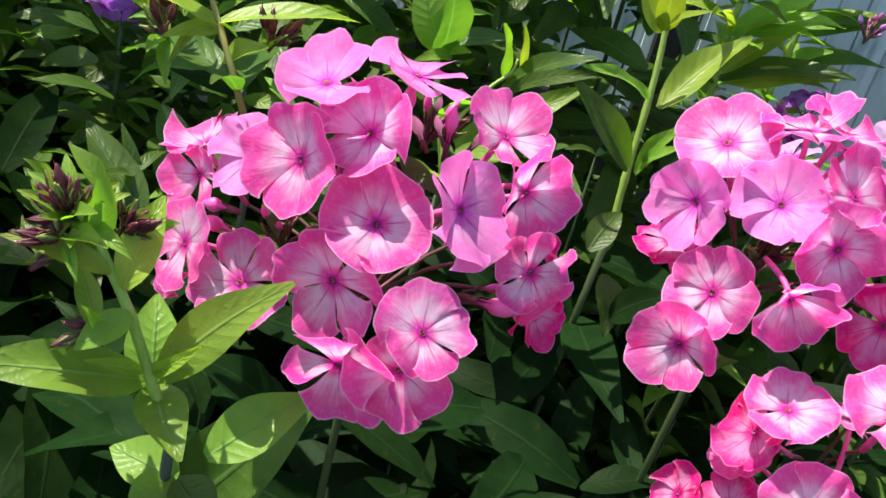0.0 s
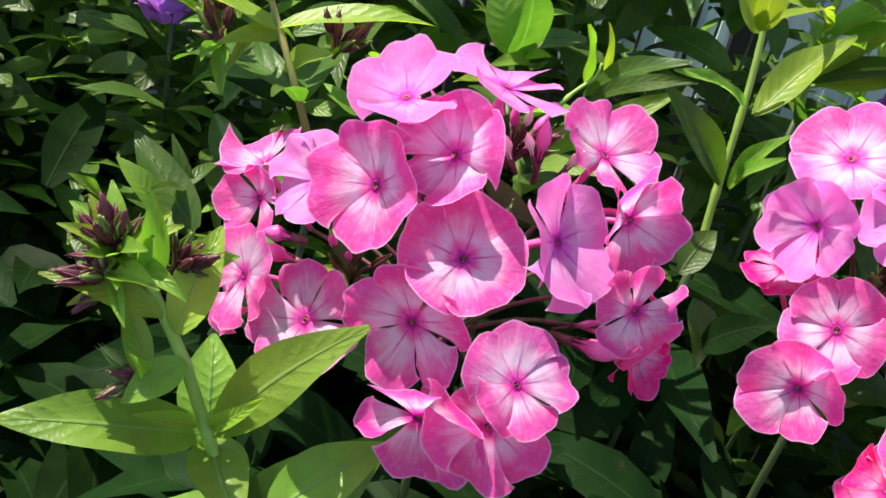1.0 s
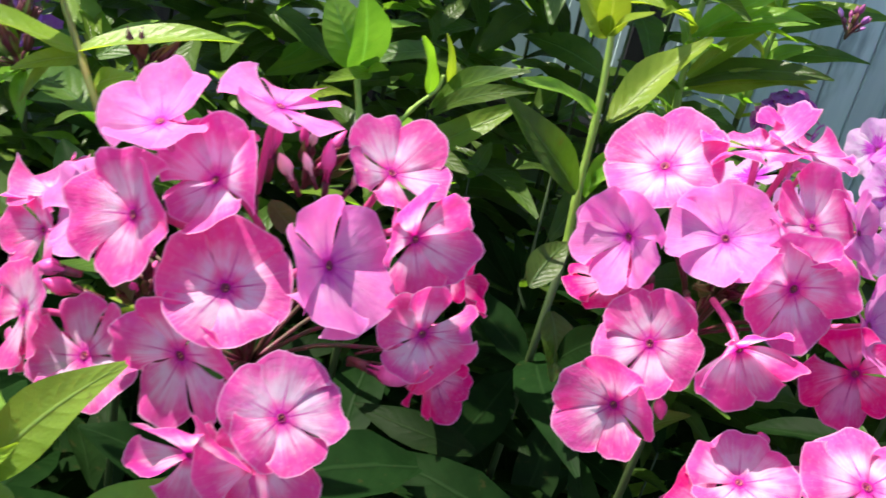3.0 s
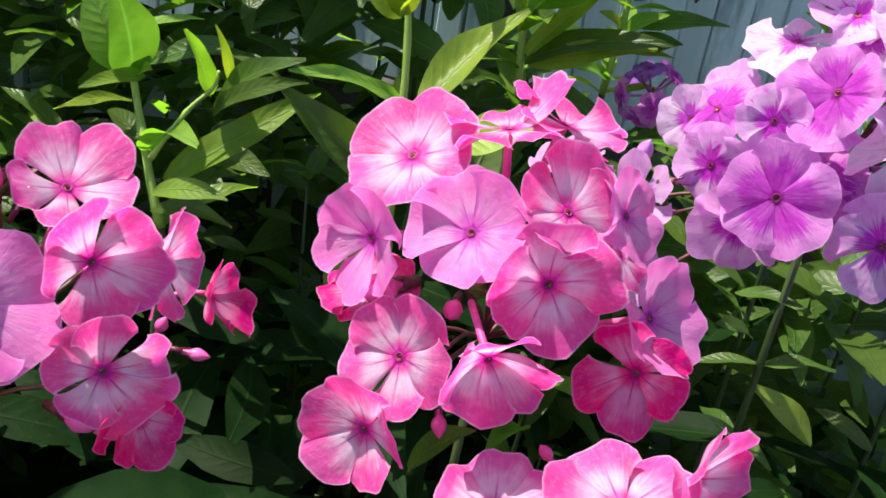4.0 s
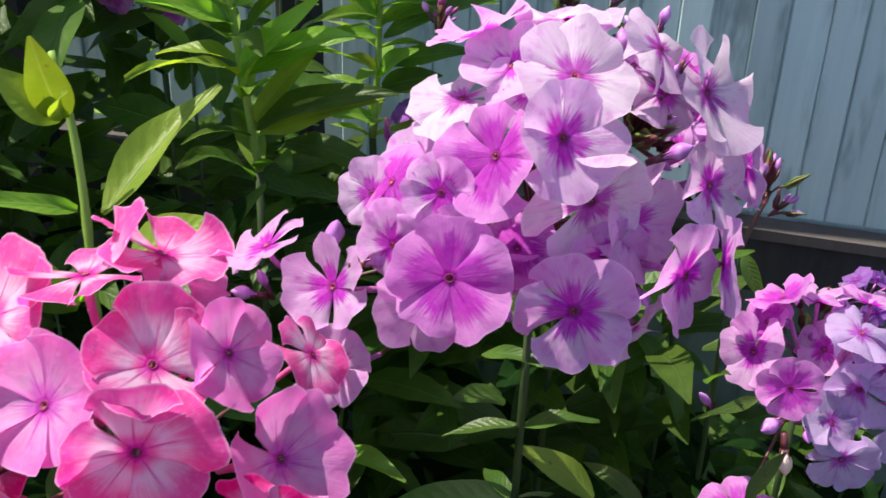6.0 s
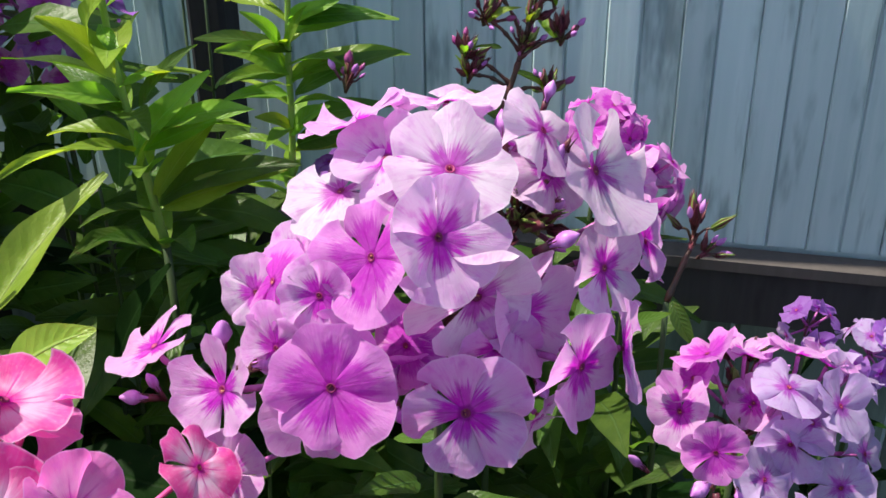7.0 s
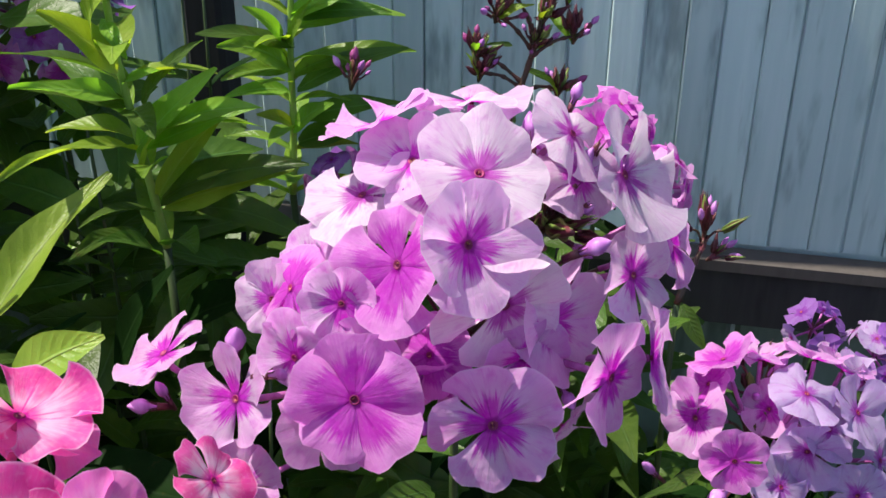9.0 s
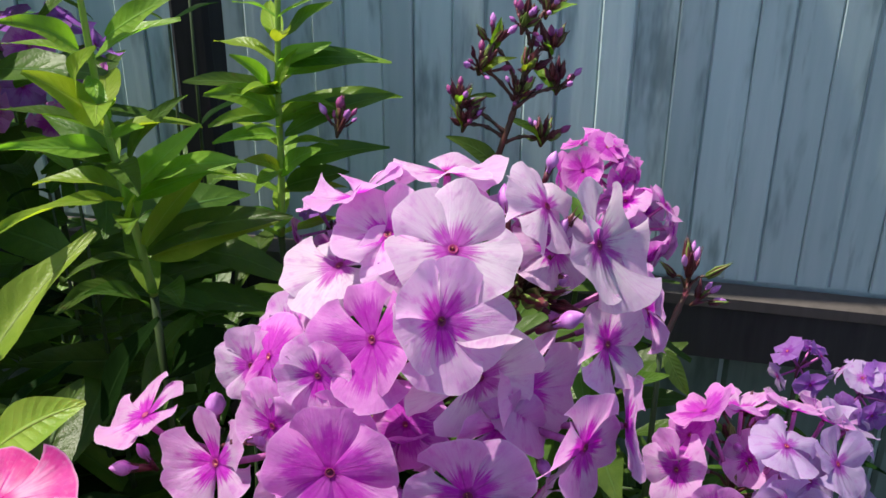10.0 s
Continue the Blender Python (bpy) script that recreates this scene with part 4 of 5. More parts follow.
bloom(PLANTS["B"], "pink", (0.1133, 0.3176, 0.8864), (0.31, -0.89, -0.35), 0.0156, 95, 0.42, CORE["B"], wide=0.62,
      petals=((-2, 1.00, -0.00), (-12, 0.98, 0.24), (-7, 1.05, 0.12), (20, 1.02, 0.15), (2, 0.95, 0.17)))
bloom(PLANTS["A"], "pink", (0.0265, 0.3450, 0.8843), (0.99, -0.13, 0.06), 0.0158, 102, 0.27, CORE["A"], wide=0.57,
      petals=((-4, 1.02, 0.07), (-14, 0.94, -0.02), (2, 1.02, 0.04), (4, 0.97, 0.04), (12, 1.06, -0.00)))
bloom(PLANTS["A"], "rose", (0.0328, 0.3716, 0.8601), (0.98, -0.08, 0.19), 0.0130, 94, 0.43, CORE["A"], wide=0.57,
      petals=((23, 0.91, 0.10), (-29, 0.95, 0.06), (-10, 1.19, 0.27), (10, 0.92, 0.24), (6, 1.03, 0.03)))
bloom(PLANTS["A"], "rose", (0.0323, 0.3030, 0.8648), (0.59, -0.80, 0.11), 0.0102, 68, 0.45, CORE["A"], wide=0.57,
      petals=((-20, 0.82, 0.09), (-16, 0.91, 0.04), (-1, 1.04, 0.20), (11, 0.97, 0.34), (26, 1.25, 0.08)))

leaf(PLANTS["S"], "bright", (-0.0775, 0.2598, 0.8336), (-0.1229, 0.2355, 0.8425), 0.0196, (0.22, -0.57, 1.08))
leaf(PLANTS["S"], "bright", (-0.0750, 0.2618, 0.8337), (-0.0412, 0.2650, 0.8759), 0.0191, (0.11, -0.63, 1.05))
leaf(PLANTS["S"], "bright", (-0.0776, 0.2673, 0.8269), (-0.0840, 0.2845, 0.8477), 0.0190, (0.16, -0.61, 1.06))
leaf(PLANTS["S"], "bright", (-0.0761, 0.2653, 0.8278), (-0.0599, 0.2411, 0.8231), 0.0175, (0.13, -0.58, 1.11))
leaf(PLANTS["S"], "lime", (-0.0864, 0.2569, 0.8647), (-0.0843, 0.2778, 0.8855), 0.0133, (0.19, -0.64, 0.99))
leaf(PLANTS["S"], "lime", (-0.0897, 0.2546, 0.8703), (-0.1204, 0.2532, 0.8743), 0.0085, (0.25, -0.61, 1.01))
leaf(PLANTS["S"], "bright", (-0.0829, 0.2552, 0.8583), (-0.0946, 0.2449, 0.8493), 0.0110, (0.20, -0.60, 1.06))
leaf(PLANTS["S"], "bright", (-0.0957, 0.2583, 0.8760), (-0.0976, 0.2596, 0.9005), 0.0083, (0.23, -0.64, 0.97))
leaf(PLANTS["S"], "lime", (-0.0786, 0.2582, 0.8375), (-0.0914, 0.2445, 0.8467), 0.0055, (0.18, -0.59, 1.08))
leaf(PLANTS["S"], "lime", (-0.0760, 0.2600, 0.8361), (-0.0617, 0.2540, 0.8547), 0.0055, (0.14, -0.61, 1.07))
leaf(PLANTS["S"], "lime", (-0.0949, 0.2593, 0.8758), (-0.1126, 0.2523, 0.8678), 0.0062, (0.24, -0.61, 1.01))
leaf(PLANTS["A"], "mid", (-0.0732, 0.3375, 0.7134), (-0.0283, 0.3230, 0.7991), 0.0429, (0.07, -0.59, 1.11))
leaf(PLANTS["A"], "dark", (-0.0477, 0.3601, 0.7546), (-0.0848, 0.3537, 0.7772), 0.0234, (0.10, -0.61, 1.07))
leaf(PLANTS["S"], "bright", (-0.0642, 0.2621, 0.7969), (-0.0884, 0.2701, 0.7963), 0.0195, (0.16, -0.58, 1.10))
leaf(PLANTS["S"], "bright", (-0.0638, 0.2593, 0.7995), (-0.0726, 0.2437, 0.7897), 0.0199, (0.14, -0.57, 1.12))
leaf(PLANTS["S"], "mid", (-0.0632, 0.2565, 0.8022), (-0.0488, 0.2480, 0.7936), 0.0177, (0.12, -0.58, 1.12))
leaf(PLANTS["L"], "mid", (-0.0900, 0.3726, 0.8873), (-0.1452, 0.4148, 0.8711), 0.0179, (0.21, -0.69, 0.86))
leaf(PLANTS["L"], "dark", (-0.0887, 0.3751, 0.8816), (-0.1505, 0.4431, 0.8471), 0.0165, (0.20, -0.69, 0.87))
leaf(PLANTS["L"], "mid", (-0.0964, 0.3853, 0.9028), (-0.0763, 0.4053, 0.9109), 0.0130, (0.15, -0.72, 0.81))
leaf(PLANTS["L"], "lime", (-0.1002, 0.3854, 0.9017), (-0.1164, 0.3659, 0.9001), 0.0084, (0.20, -0.70, 0.83))
leaf(PLANTS["L"], "lime", (-0.0981, 0.3843, 0.8904), (-0.0803, 0.3746, 0.9034), 0.0101, (0.16, -0.71, 0.84))
leaf(PLANTS["L"], "lime", (-0.1070, 0.3860, 0.9057), (-0.1130, 0.3649, 0.8906), 0.0050, (0.20, -0.70, 0.84))
leaf(PLANTS["K"], "mid", (-0.1382, 0.4469, 0.7826), (-0.1776, 0.4712, 0.8104), 0.0227, (0.23, -0.65, 0.93))
leaf(PLANTS["K"], "bright", (-0.1531, 0.4478, 0.7851), (-0.1780, 0.4507, 0.8061), 0.0140, (0.25, -0.65, 0.94))
leaf(PLANTS["K"], "mid", (-0.1449, 0.4568, 0.7771), (-0.1607, 0.4707, 0.8140), 0.0103, (0.22, -0.66, 0.93))
leaf(PLANTS["K"], "bright", (-0.1821, 0.4490, 0.7845), (-0.1906, 0.4309, 0.8028), 0.0084, (0.28, -0.63, 0.94))
leaf(PLANTS["K"], "dark", (-0.1288, 0.4589, 0.8098), (-0.1455, 0.4810, 0.8242), 0.0169, (0.20, -0.68, 0.90))
leaf(PLANTS["R"], "bright", (0.0784, 0.4822, 0.8894), (0.0402, 0.4499, 0.9067), 0.0102, (-0.10, -0.73, 0.79))
leaf(PLANTS["R"], "mid", (0.0781, 0.4696, 0.8586), (0.0360, 0.4496, 0.9009), 0.0199, (-0.09, -0.72, 0.82))
leaf(PLANTS["R"], "bright", (0.0821, 0.4693, 0.8571), (0.0950, 0.4566, 0.8909), 0.0105, (-0.14, -0.71, 0.83))
leaf(PLANTS["R"], "bright", (0.0823, 0.4698, 0.8624), (0.0931, 0.4461, 0.8844), 0.0088, (-0.14, -0.71, 0.83))
leaf(PLANTS["R"], "lime", (0.0755, 0.4900, 0.9204), (0.0865, 0.4611, 0.9402), 0.0088, (-0.13, -0.73, 0.73))
leaf(PLANTS["R"], "lime", (0.0755, 0.4900, 0.9204), (0.0569, 0.4824, 0.9411), 0.0158, (-0.10, -0.74, 0.73))
leaf(PLANTS["R"], "lime", (0.0759, 0.4900, 0.9205), (0.0707, 0.4827, 0.9514), 0.0158, (-0.12, -0.74, 0.72))
leaf(PLANTS["R"], "mid", (0.0763, 0.4313, 0.8212), (0.0825, 0.4150, 0.7989), 0.0190, (0.30, -0.90, 0.25))
leaf(PLANTS["R"], "mid", (0.0644, 0.4228, 0.8345), (0.0767, 0.4436, 0.8474), 0.0150, (-0.12, -0.70, 0.90))
leaf(PLANTS["R"], "dark", (0.0829, 0.4198, 0.8065), (0.1041, 0.4110, 0.8297), 0.0175, (-0.16, -0.67, 0.94))
leaf(PLANTS["U"], "mid", (-0.0204, 0.4713, 0.8892), (-0.0219, 0.4544, 0.9254), 0.0237, (0.04, -0.74, 0.78))
leaf(PLANTS["U"], "bright", (-0.0204, 0.4713, 0.8892), (-0.0382, 0.4746, 0.9189), 0.0230, (0.06, -0.74, 0.78))
leaf(PLANTS["U"], "bright", (-0.0159, 0.4710, 0.8888), (-0.0301, 0.4417, 0.8915), 0.0084, (0.05, -0.73, 0.81))
leaf(PLANTS["U"], "bright", (-0.0178, 0.4710, 0.8871), (-0.0076, 0.4514, 0.8982), 0.0070, (0.03, -0.73, 0.80))
leaf(PLANTS["U"], "bright", (0.0093, 0.4696, 0.8852), (0.0033, 0.4523, 0.9144), 0.0095, (-0.01, -0.74, 0.79))
leaf(PLANTS["U"], "lime", (0.0159, 0.4699, 0.8918), (0.0115, 0.4621, 0.9146), 0.0045, (-0.02, -0.74, 0.78))
leaf(PLANTS["U"], "mid", (0.0107, 0.4691, 0.8806), (0.0455, 0.4502, 0.9111), 0.0138, (-0.04, -0.73, 0.80))
leaf(PLANTS["U"], "mid", (0.0129, 0.4591, 0.8822), (0.0487, 0.4396, 0.9061), 0.0098, (-0.05, -0.73, 0.81))
leaf(PLANTS["U"], "bright", (-0.0036, 0.4573, 0.8527), (0.0500, 0.4685, 0.8926), 0.0159, (0.15, -0.68, 0.93))
leaf(PLANTS["U"], "mid", (-0.0087, 0.4564, 0.8405), (0.0262, 0.4356, 0.8496), 0.0096, (0.18, -0.65, 0.98))
leaf(PLANTS["U"], "lime", (-0.0233, 0.4801, 0.8745), (-0.0428, 0.4511, 0.8778), 0.0061, (0.25, -0.66, 0.91))
leaf(PLANTS["U"], "mid", (0.0020, 0.4968, 0.8478), (0.0323, 0.4758, 0.8531), 0.0148, (0.15, -0.68, 0.94))
leaf(PLANTS["T"], "lime", (0.1245, 0.5724, 0.9430), (0.1043, 0.5494, 0.9722), 0.0169, (0.14, -0.71, 0.84))
leaf(PLANTS["T"], "bright", (0.1244, 0.5764, 0.9303), (0.0954, 0.5294, 0.9515), 0.0108, (0.15, -0.70, 0.87))
leaf(PLANTS["T"], "lime", (0.1261, 0.5793, 0.9077), (0.0957, 0.4994, 0.9318), 0.0095, (0.15, -0.68, 0.92))
leaf(PLANTS["T"], "bright", (0.1261, 0.5754, 0.9375), (0.1416, 0.5594, 0.9463), 0.0088, (0.11, -0.71, 0.87))
leaf(PLANTS["T"], "bright", (0.1261, 0.5793, 0.9077), (0.1623, 0.5594, 0.9465), 0.0149, (0.09, -0.70, 0.89))
leaf(PLANTS["T"], "lime", (0.1274, 0.5843, 0.8957), (0.1399, 0.5594, 0.9241), 0.0114, (0.10, -0.69, 0.92))
leaf(PLANTS["T"], "lime", (0.1319, 0.5843, 0.8852), (0.1671, 0.5794, 0.9262), 0.0114, (0.07, -0.70, 0.92))
leaf(PLANTS["T"], "bright", (0.1371, 0.5794, 0.9157), (0.1778, 0.5594, 0.9302), 0.0124, (0.06, -0.70, 0.90))
leaf(PLANTS["T"], "lime", (0.1336, 0.5843, 0.8799), (0.1880, 0.5644, 0.9030), 0.0154, (0.05, -0.69, 0.94))
leaf(PLANTS["T"], "mid", (0.1303, 0.5793, 0.8585), (0.1123, 0.5493, 0.8826), 0.0130, (0.12, -0.66, 0.98))
leaf(PLANTS["T"], "dark", (0.1083, 0.5593, 0.8161), (0.1389, 0.5493, 0.8708), 0.0170, (0.12, -0.64, 1.02))
leaf(PLANTS["T"], "lime", (0.1025, 0.4493, 0.8869), (0.1311, 0.4493, 0.9014), 0.0176, (0.17, -0.62, 1.03))
leaf(PLANTS["T"], "mid", (0.1054, 0.4593, 0.8559), (0.1187, 0.4993, 0.8770), 0.0197, (0.16, -0.62, 1.04))
leaf(PLANTS["T"], "dark", (0.1347, 0.5893, 0.8184), (0.1752, 0.5593, 0.8496), 0.0300, (0.06, -0.65, 1.02))
leaf(PLANTS["T"], "mid", (0.1235, 0.5793, 0.8697), (0.1031, 0.5393, 0.8810), 0.0103, (0.14, -0.66, 0.97))
leaf(PLANTS["T"], "lime", (0.1179, 0.5694, 0.9551), (0.1303, 0.5494, 0.9803), 0.0119, (0.13, -0.72, 0.83))
leaf(PLANTS["V"], "bright", (0.1897, 0.6664, 0.9085), (0.2478, 0.6544, 0.9210), 0.0150, (-0.04, -0.72, 0.87))
leaf(PLANTS["V"], "bright", (0.1885, 0.6664, 0.9114), (0.1569, 0.6394, 0.9314), 0.0162, (0.03, -0.72, 0.86))
leaf(PLANTS["V"], "bright", (0.1871, 0.6664, 0.9001), (0.1577, 0.6494, 0.9042), 0.0108, (0.03, -0.71, 0.89))
leaf(PLANTS["V"], "bright", (0.1889, 0.6664, 0.9362), (0.2152, 0.6494, 0.9500), 0.0106, (-0.01, -0.73, 0.83))
leaf(PLANTS["V"], "bright", (0.1925, 0.6664, 0.9307), (0.2422, 0.6494, 0.9401), 0.0130, (-0.04, -0.72, 0.84))
leaf(PLANTS["V"], "lime", (0.1881, 0.6673, 0.8822), (0.1714, 0.6494, 0.8952), 0.0103, (0.02, -0.71, 0.90))
leaf(PLANTS["V"], "bright", (0.1879, 0.6673, 0.8792), (0.2077, 0.6494, 0.8991), 0.0121, (-0.01, -0.71, 0.90))
leaf(PLANTS["V"], "mid", (0.1903, 0.6673, 0.8730), (0.2213, 0.6594, 0.8819), 0.0169, (-0.02, -0.70, 0.91))
leaf(PLANTS["V"], "bright", (0.1855, 0.6664, 0.9255), (0.1691, 0.6494, 0.9463), 0.0100, (0.02, -0.73, 0.84))
leaf(PLANTS["V"], "bright", (0.1863, 0.6673, 0.8548), (0.1648, 0.6493, 0.8636), 0.0124, (0.02, -0.69, 0.94))
leaf(PLANTS["V"], "bright", (0.1892, 0.6664, 0.9212), (0.1997, 0.6494, 0.9480), 0.0071, (-0.00, -0.73, 0.84))
leaf(PLANTS["W"], "mid", (0.2846, 0.5994, 0.9046), (0.2604, 0.5994, 0.9216), 0.0107, (-0.12, -0.68, 0.93))
leaf(PLANTS["W"], "mid", (0.2874, 0.5994, 0.9282), (0.3053, 0.5994, 0.9209), 0.0048, (-0.16, -0.68, 0.91))
leaf(PLANTS["W"], "mid", (0.2822, 0.5994, 0.9386), (0.2683, 0.5894, 0.9425), 0.0031, (-0.13, -0.70, 0.89))
leaf(PLANTS["B"], "mid", (0.1002, 0.3610, 0.8130), (0.1171, 0.3459, 0.8429), 0.0128, (-0.03, -0.58, 1.12))
leaf(PLANTS["C"], "lime", (0.2671, 0.4543, 0.7787), (0.2338, 0.4593, 0.8009), 0.0131, (-0.26, -0.58, 1.05))
leaf(PLANTS["C"], "mid", (0.2290, 0.4593, 0.8233), (0.2079, 0.4393, 0.8374), 0.0128, (-0.05, -0.57, 1.13))
leaf(PLANTS["C"], "mid", (0.3150, 0.4994, 0.8574), (0.3241, 0.4794, 0.8733), 0.0078, (-0.24, -0.60, 1.03))
leaf(PLANTS["C"], "mid", (0.3150, 0.4793, 0.8136), (0.3152, 0.4594, 0.8315), 0.0079, (-0.23, -0.56, 1.10))
leaf(PLANTS["C"], "mid", (0.2220, 0.4693, 0.8360), (0.2460, 0.4493, 0.8416), 0.0070, (-0.15, -0.62, 1.04))
leaf(PLANTS["D"], "mid", (0.2776, 0.4293, 0.7973), (0.2597, 0.4493, 0.8002), 0.0078, (-0.16, -0.57, 1.11))
leaf(PLANTS["D"], "mid", (0.3164, 0.4293, 0.7970), (0.3329, 0.4393, 0.8103), 0.0070, (-0.27, -0.54, 1.09))
leaf(PLANTS["D"], "mid", (0.3329, 0.4693, 0.8133), (0.2985, 0.4493, 0.8181), 0.0057, (-0.24, -0.58, 1.06))
leaf(PLANTS["X"], "mid", (0.3547, 0.5594, 0.8301), (0.3638, 0.5494, 0.8116), 0.0093, (-0.26, -0.59, 1.03))
leaf(PLANTS["X"], "mid", (0.3500, 0.5594, 0.8246), (0.3396, 0.5493, 0.8167), 0.0084, (-0.24, -0.60, 1.03))
leaf(PLANTS["A"], "bright", (-0.0583, 0.2740, 0.7980), (-0.0290, 0.2946, 0.8183), 0.0211, (0.07, -0.60, 1.09))
leaf(PLANTS["A"], "mid", (-0.0219, 0.3165, 0.8997), (-0.0053, 0.3053, 0.8948), 0.0078, (-0.00, -0.71, 0.90))
leaf(PLANTS["A"], "mid", (-0.0617, 0.3158, 0.8721), (-0.0538, 0.3049, 0.8659), 0.0064, (0.11, -0.67, 0.96))
leaf(PLANTS["T"], "bright", (0.1206, 0.5694, 0.9734), (0.1012, 0.5444, 0.9912), 0.0135, (0.17, -0.71, 0.84))
leaf(PLANTS["T"], "bright", (0.1308, 0.5694, 0.9779), (0.1565, 0.5594, 0.9941), 0.0121, (0.10, -0.72, 0.83))
leaf(PLANTS["T"], "mid", (0.1253, 0.5794, 0.9265), (0.0922, 0.5494, 0.9461), 0.0103, (0.16, -0.68, 0.91))
leaf(PLANTS["T"], "bright", (0.1287, 0.5843, 0.9062), (0.1759, 0.5694, 0.9274), 0.0111, (0.08, -0.69, 0.94))
leaf(PLANTS["T"], "mid", (0.1308, 0.5814, 0.9259), (0.1566, 0.5794, 0.9514), 0.0085, (0.10, -0.70, 0.90))
leaf(PLANTS["T"], "mid", (0.1320, 0.5873, 0.8811), (0.1940, 0.5594, 0.9059), 0.0191, (0.06, -0.67, 0.98))
leaf(PLANTS["T"], "mid", (0.1249, 0.5814, 0.9226), (0.0953, 0.5994, 0.9411), 0.0130, (0.15, -0.69, 0.91))
leaf(PLANTS["T"], "bright", (0.1220, 0.5734, 0.9625), (0.1323, 0.5494, 0.9541), 0.0071, (0.13, -0.70, 0.88))
leaf(PLANTS["V"], "mid", (0.1911, 0.6674, 0.9002), (0.2435, 0.6494, 0.9244), 0.0142, (-0.03, -0.71, 0.90))
leaf(PLANTS["V"], "mid", (0.1932, 0.6664, 0.9359), (0.2359, 0.6494, 0.9410), 0.0122, (-0.02, -0.72, 0.87))
leaf(PLANTS["V"], "mid", (0.1910, 0.6664, 0.9221), (0.1474, 0.6494, 0.9347), 0.0129, (0.04, -0.71, 0.88))
leaf(PLANTS["V"], "mid", (0.1940, 0.6664, 0.9495), (0.2162, 0.6494, 0.9689), 0.0103, (-0.01, -0.73, 0.84))
leaf(PLANTS["V"], "mid", (0.1902, 0.6674, 0.8853), (0.2406, 0.6494, 0.8982), 0.0132, (-0.02, -0.70, 0.93))
leaf(PLANTS["V"], "bright", (0.1889, 0.6664, 0.9108), (0.1566, 0.6494, 0.9126), 0.0118, (0.04, -0.70, 0.90))
leaf(PLANTS["R"], "lime", (0.0859, 0.4886, 0.8847), (0.1250, 0.5264, 0.9207), 0.0185, (-0.25, -0.55, 0.70), 0.03, 0.45)

leaf(PLANTS["U"], "bright", (-0.0031, 0.4400, 0.8565), (0.0265, 0.4250, 0.8651), 0.0105, (0.05, -0.70, 0.80))
stem(PLANTS["U"], [(-0.0070, 0.4480, 0.8656), (-0.0014, 0.4520, 0.8749), (0.0050, 0.4560, 0.8844), (0.0122, 0.4600, 0.8920), (0.0135, 0.4620, 0.8979)], 0.0011, 0.0006, STALK, "side_shoot")
# stems of the leafy plants
STEMS = {
    "S": [(-0.0671, 0.2578, 0.8152), (-0.0761, 0.2607, 0.8330), (-0.0854, 0.2574, 0.8595), (-0.0990, 0.2598, 0.8799), (-0.1035, 0.2594, 0.8843)],
    "L": [(-0.0788, 0.3758, 0.8605), (-0.0898, 0.3727, 0.8884), (-0.1021, 0.3810, 0.9084), (-0.1108, 0.3876, 0.9218)],
    "K": [(-0.1402, 0.4514, 0.7754), (-0.1427, 0.4522, 0.7831), (-0.1498, 0.4586, 0.7954)],
    "R": [(0.0818, 0.4767, 0.8252), (0.0805, 0.4807, 0.8488), (0.0797, 0.4882, 0.8890), (0.0772, 0.4939, 0.9198), (0.0727, 0.4979, 0.9419)],
    "U": [(-0.0046, 0.4557, 0.8343), (-0.0093, 0.4593, 0.8496), (-0.0199, 0.4752, 0.8771), (-0.0269, 0.4829, 0.9043)],
    "T": [(0.1321, 0.5873, 0.8598), (0.1282, 0.5843, 0.8982), (0.1259, 0.5784, 0.9273), (0.1244, 0.5734, 0.9537), (0.1244, 0.5644, 1.0039)],
    "V": [(0.1857, 0.6693, 0.8446), (0.1883, 0.6684, 0.8848), (0.1889, 0.6664, 0.9170), (0.1912, 0.6644, 0.9525), (0.1930, 0.6634, 0.9888)],
    "W": [(0.2771, 0.5894, 0.9013), (0.2837, 0.5894, 0.9226), (0.2893, 0.5914, 0.9395), (0.2960, 0.5915, 0.9696)],
    "X": [(0.3561, 0.5694, 0.8243), (0.3673, 0.5794, 0.8418), (0.3740, 0.5854, 0.8501)],
}
for key, pts in STEMS.items():
    low = to_ground(pts[0], ord(key))
    top = 0.0013 if key in "WXL" else 0.0017
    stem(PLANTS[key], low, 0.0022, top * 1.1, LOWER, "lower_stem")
    stem(PLANTS[key], pts, top * 1.15, top * 0.7, BROWN if key in "WX" else OLIVE if key == "L" else STALK)
    leafy(PLANTS[key], low, 6, 0.075, ("dark",), ord(key), 0.40, end=0.84)
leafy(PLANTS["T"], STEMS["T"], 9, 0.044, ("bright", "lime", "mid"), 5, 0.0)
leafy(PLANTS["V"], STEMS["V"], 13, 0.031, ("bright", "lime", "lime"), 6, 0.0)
leafy(PLANTS["U"], STEMS["U"], 3, 0.050, ("bright", "mid"), 7, 0.0)
leafy(PLANTS["L"], STEMS["L"], 3, 0.045, ("bright", "lime", "mid"), 8, 0.3)
leafy(PLANTS["K"], STEMS["K"], 2, 0.060, ("mid",), 9, 0.0)


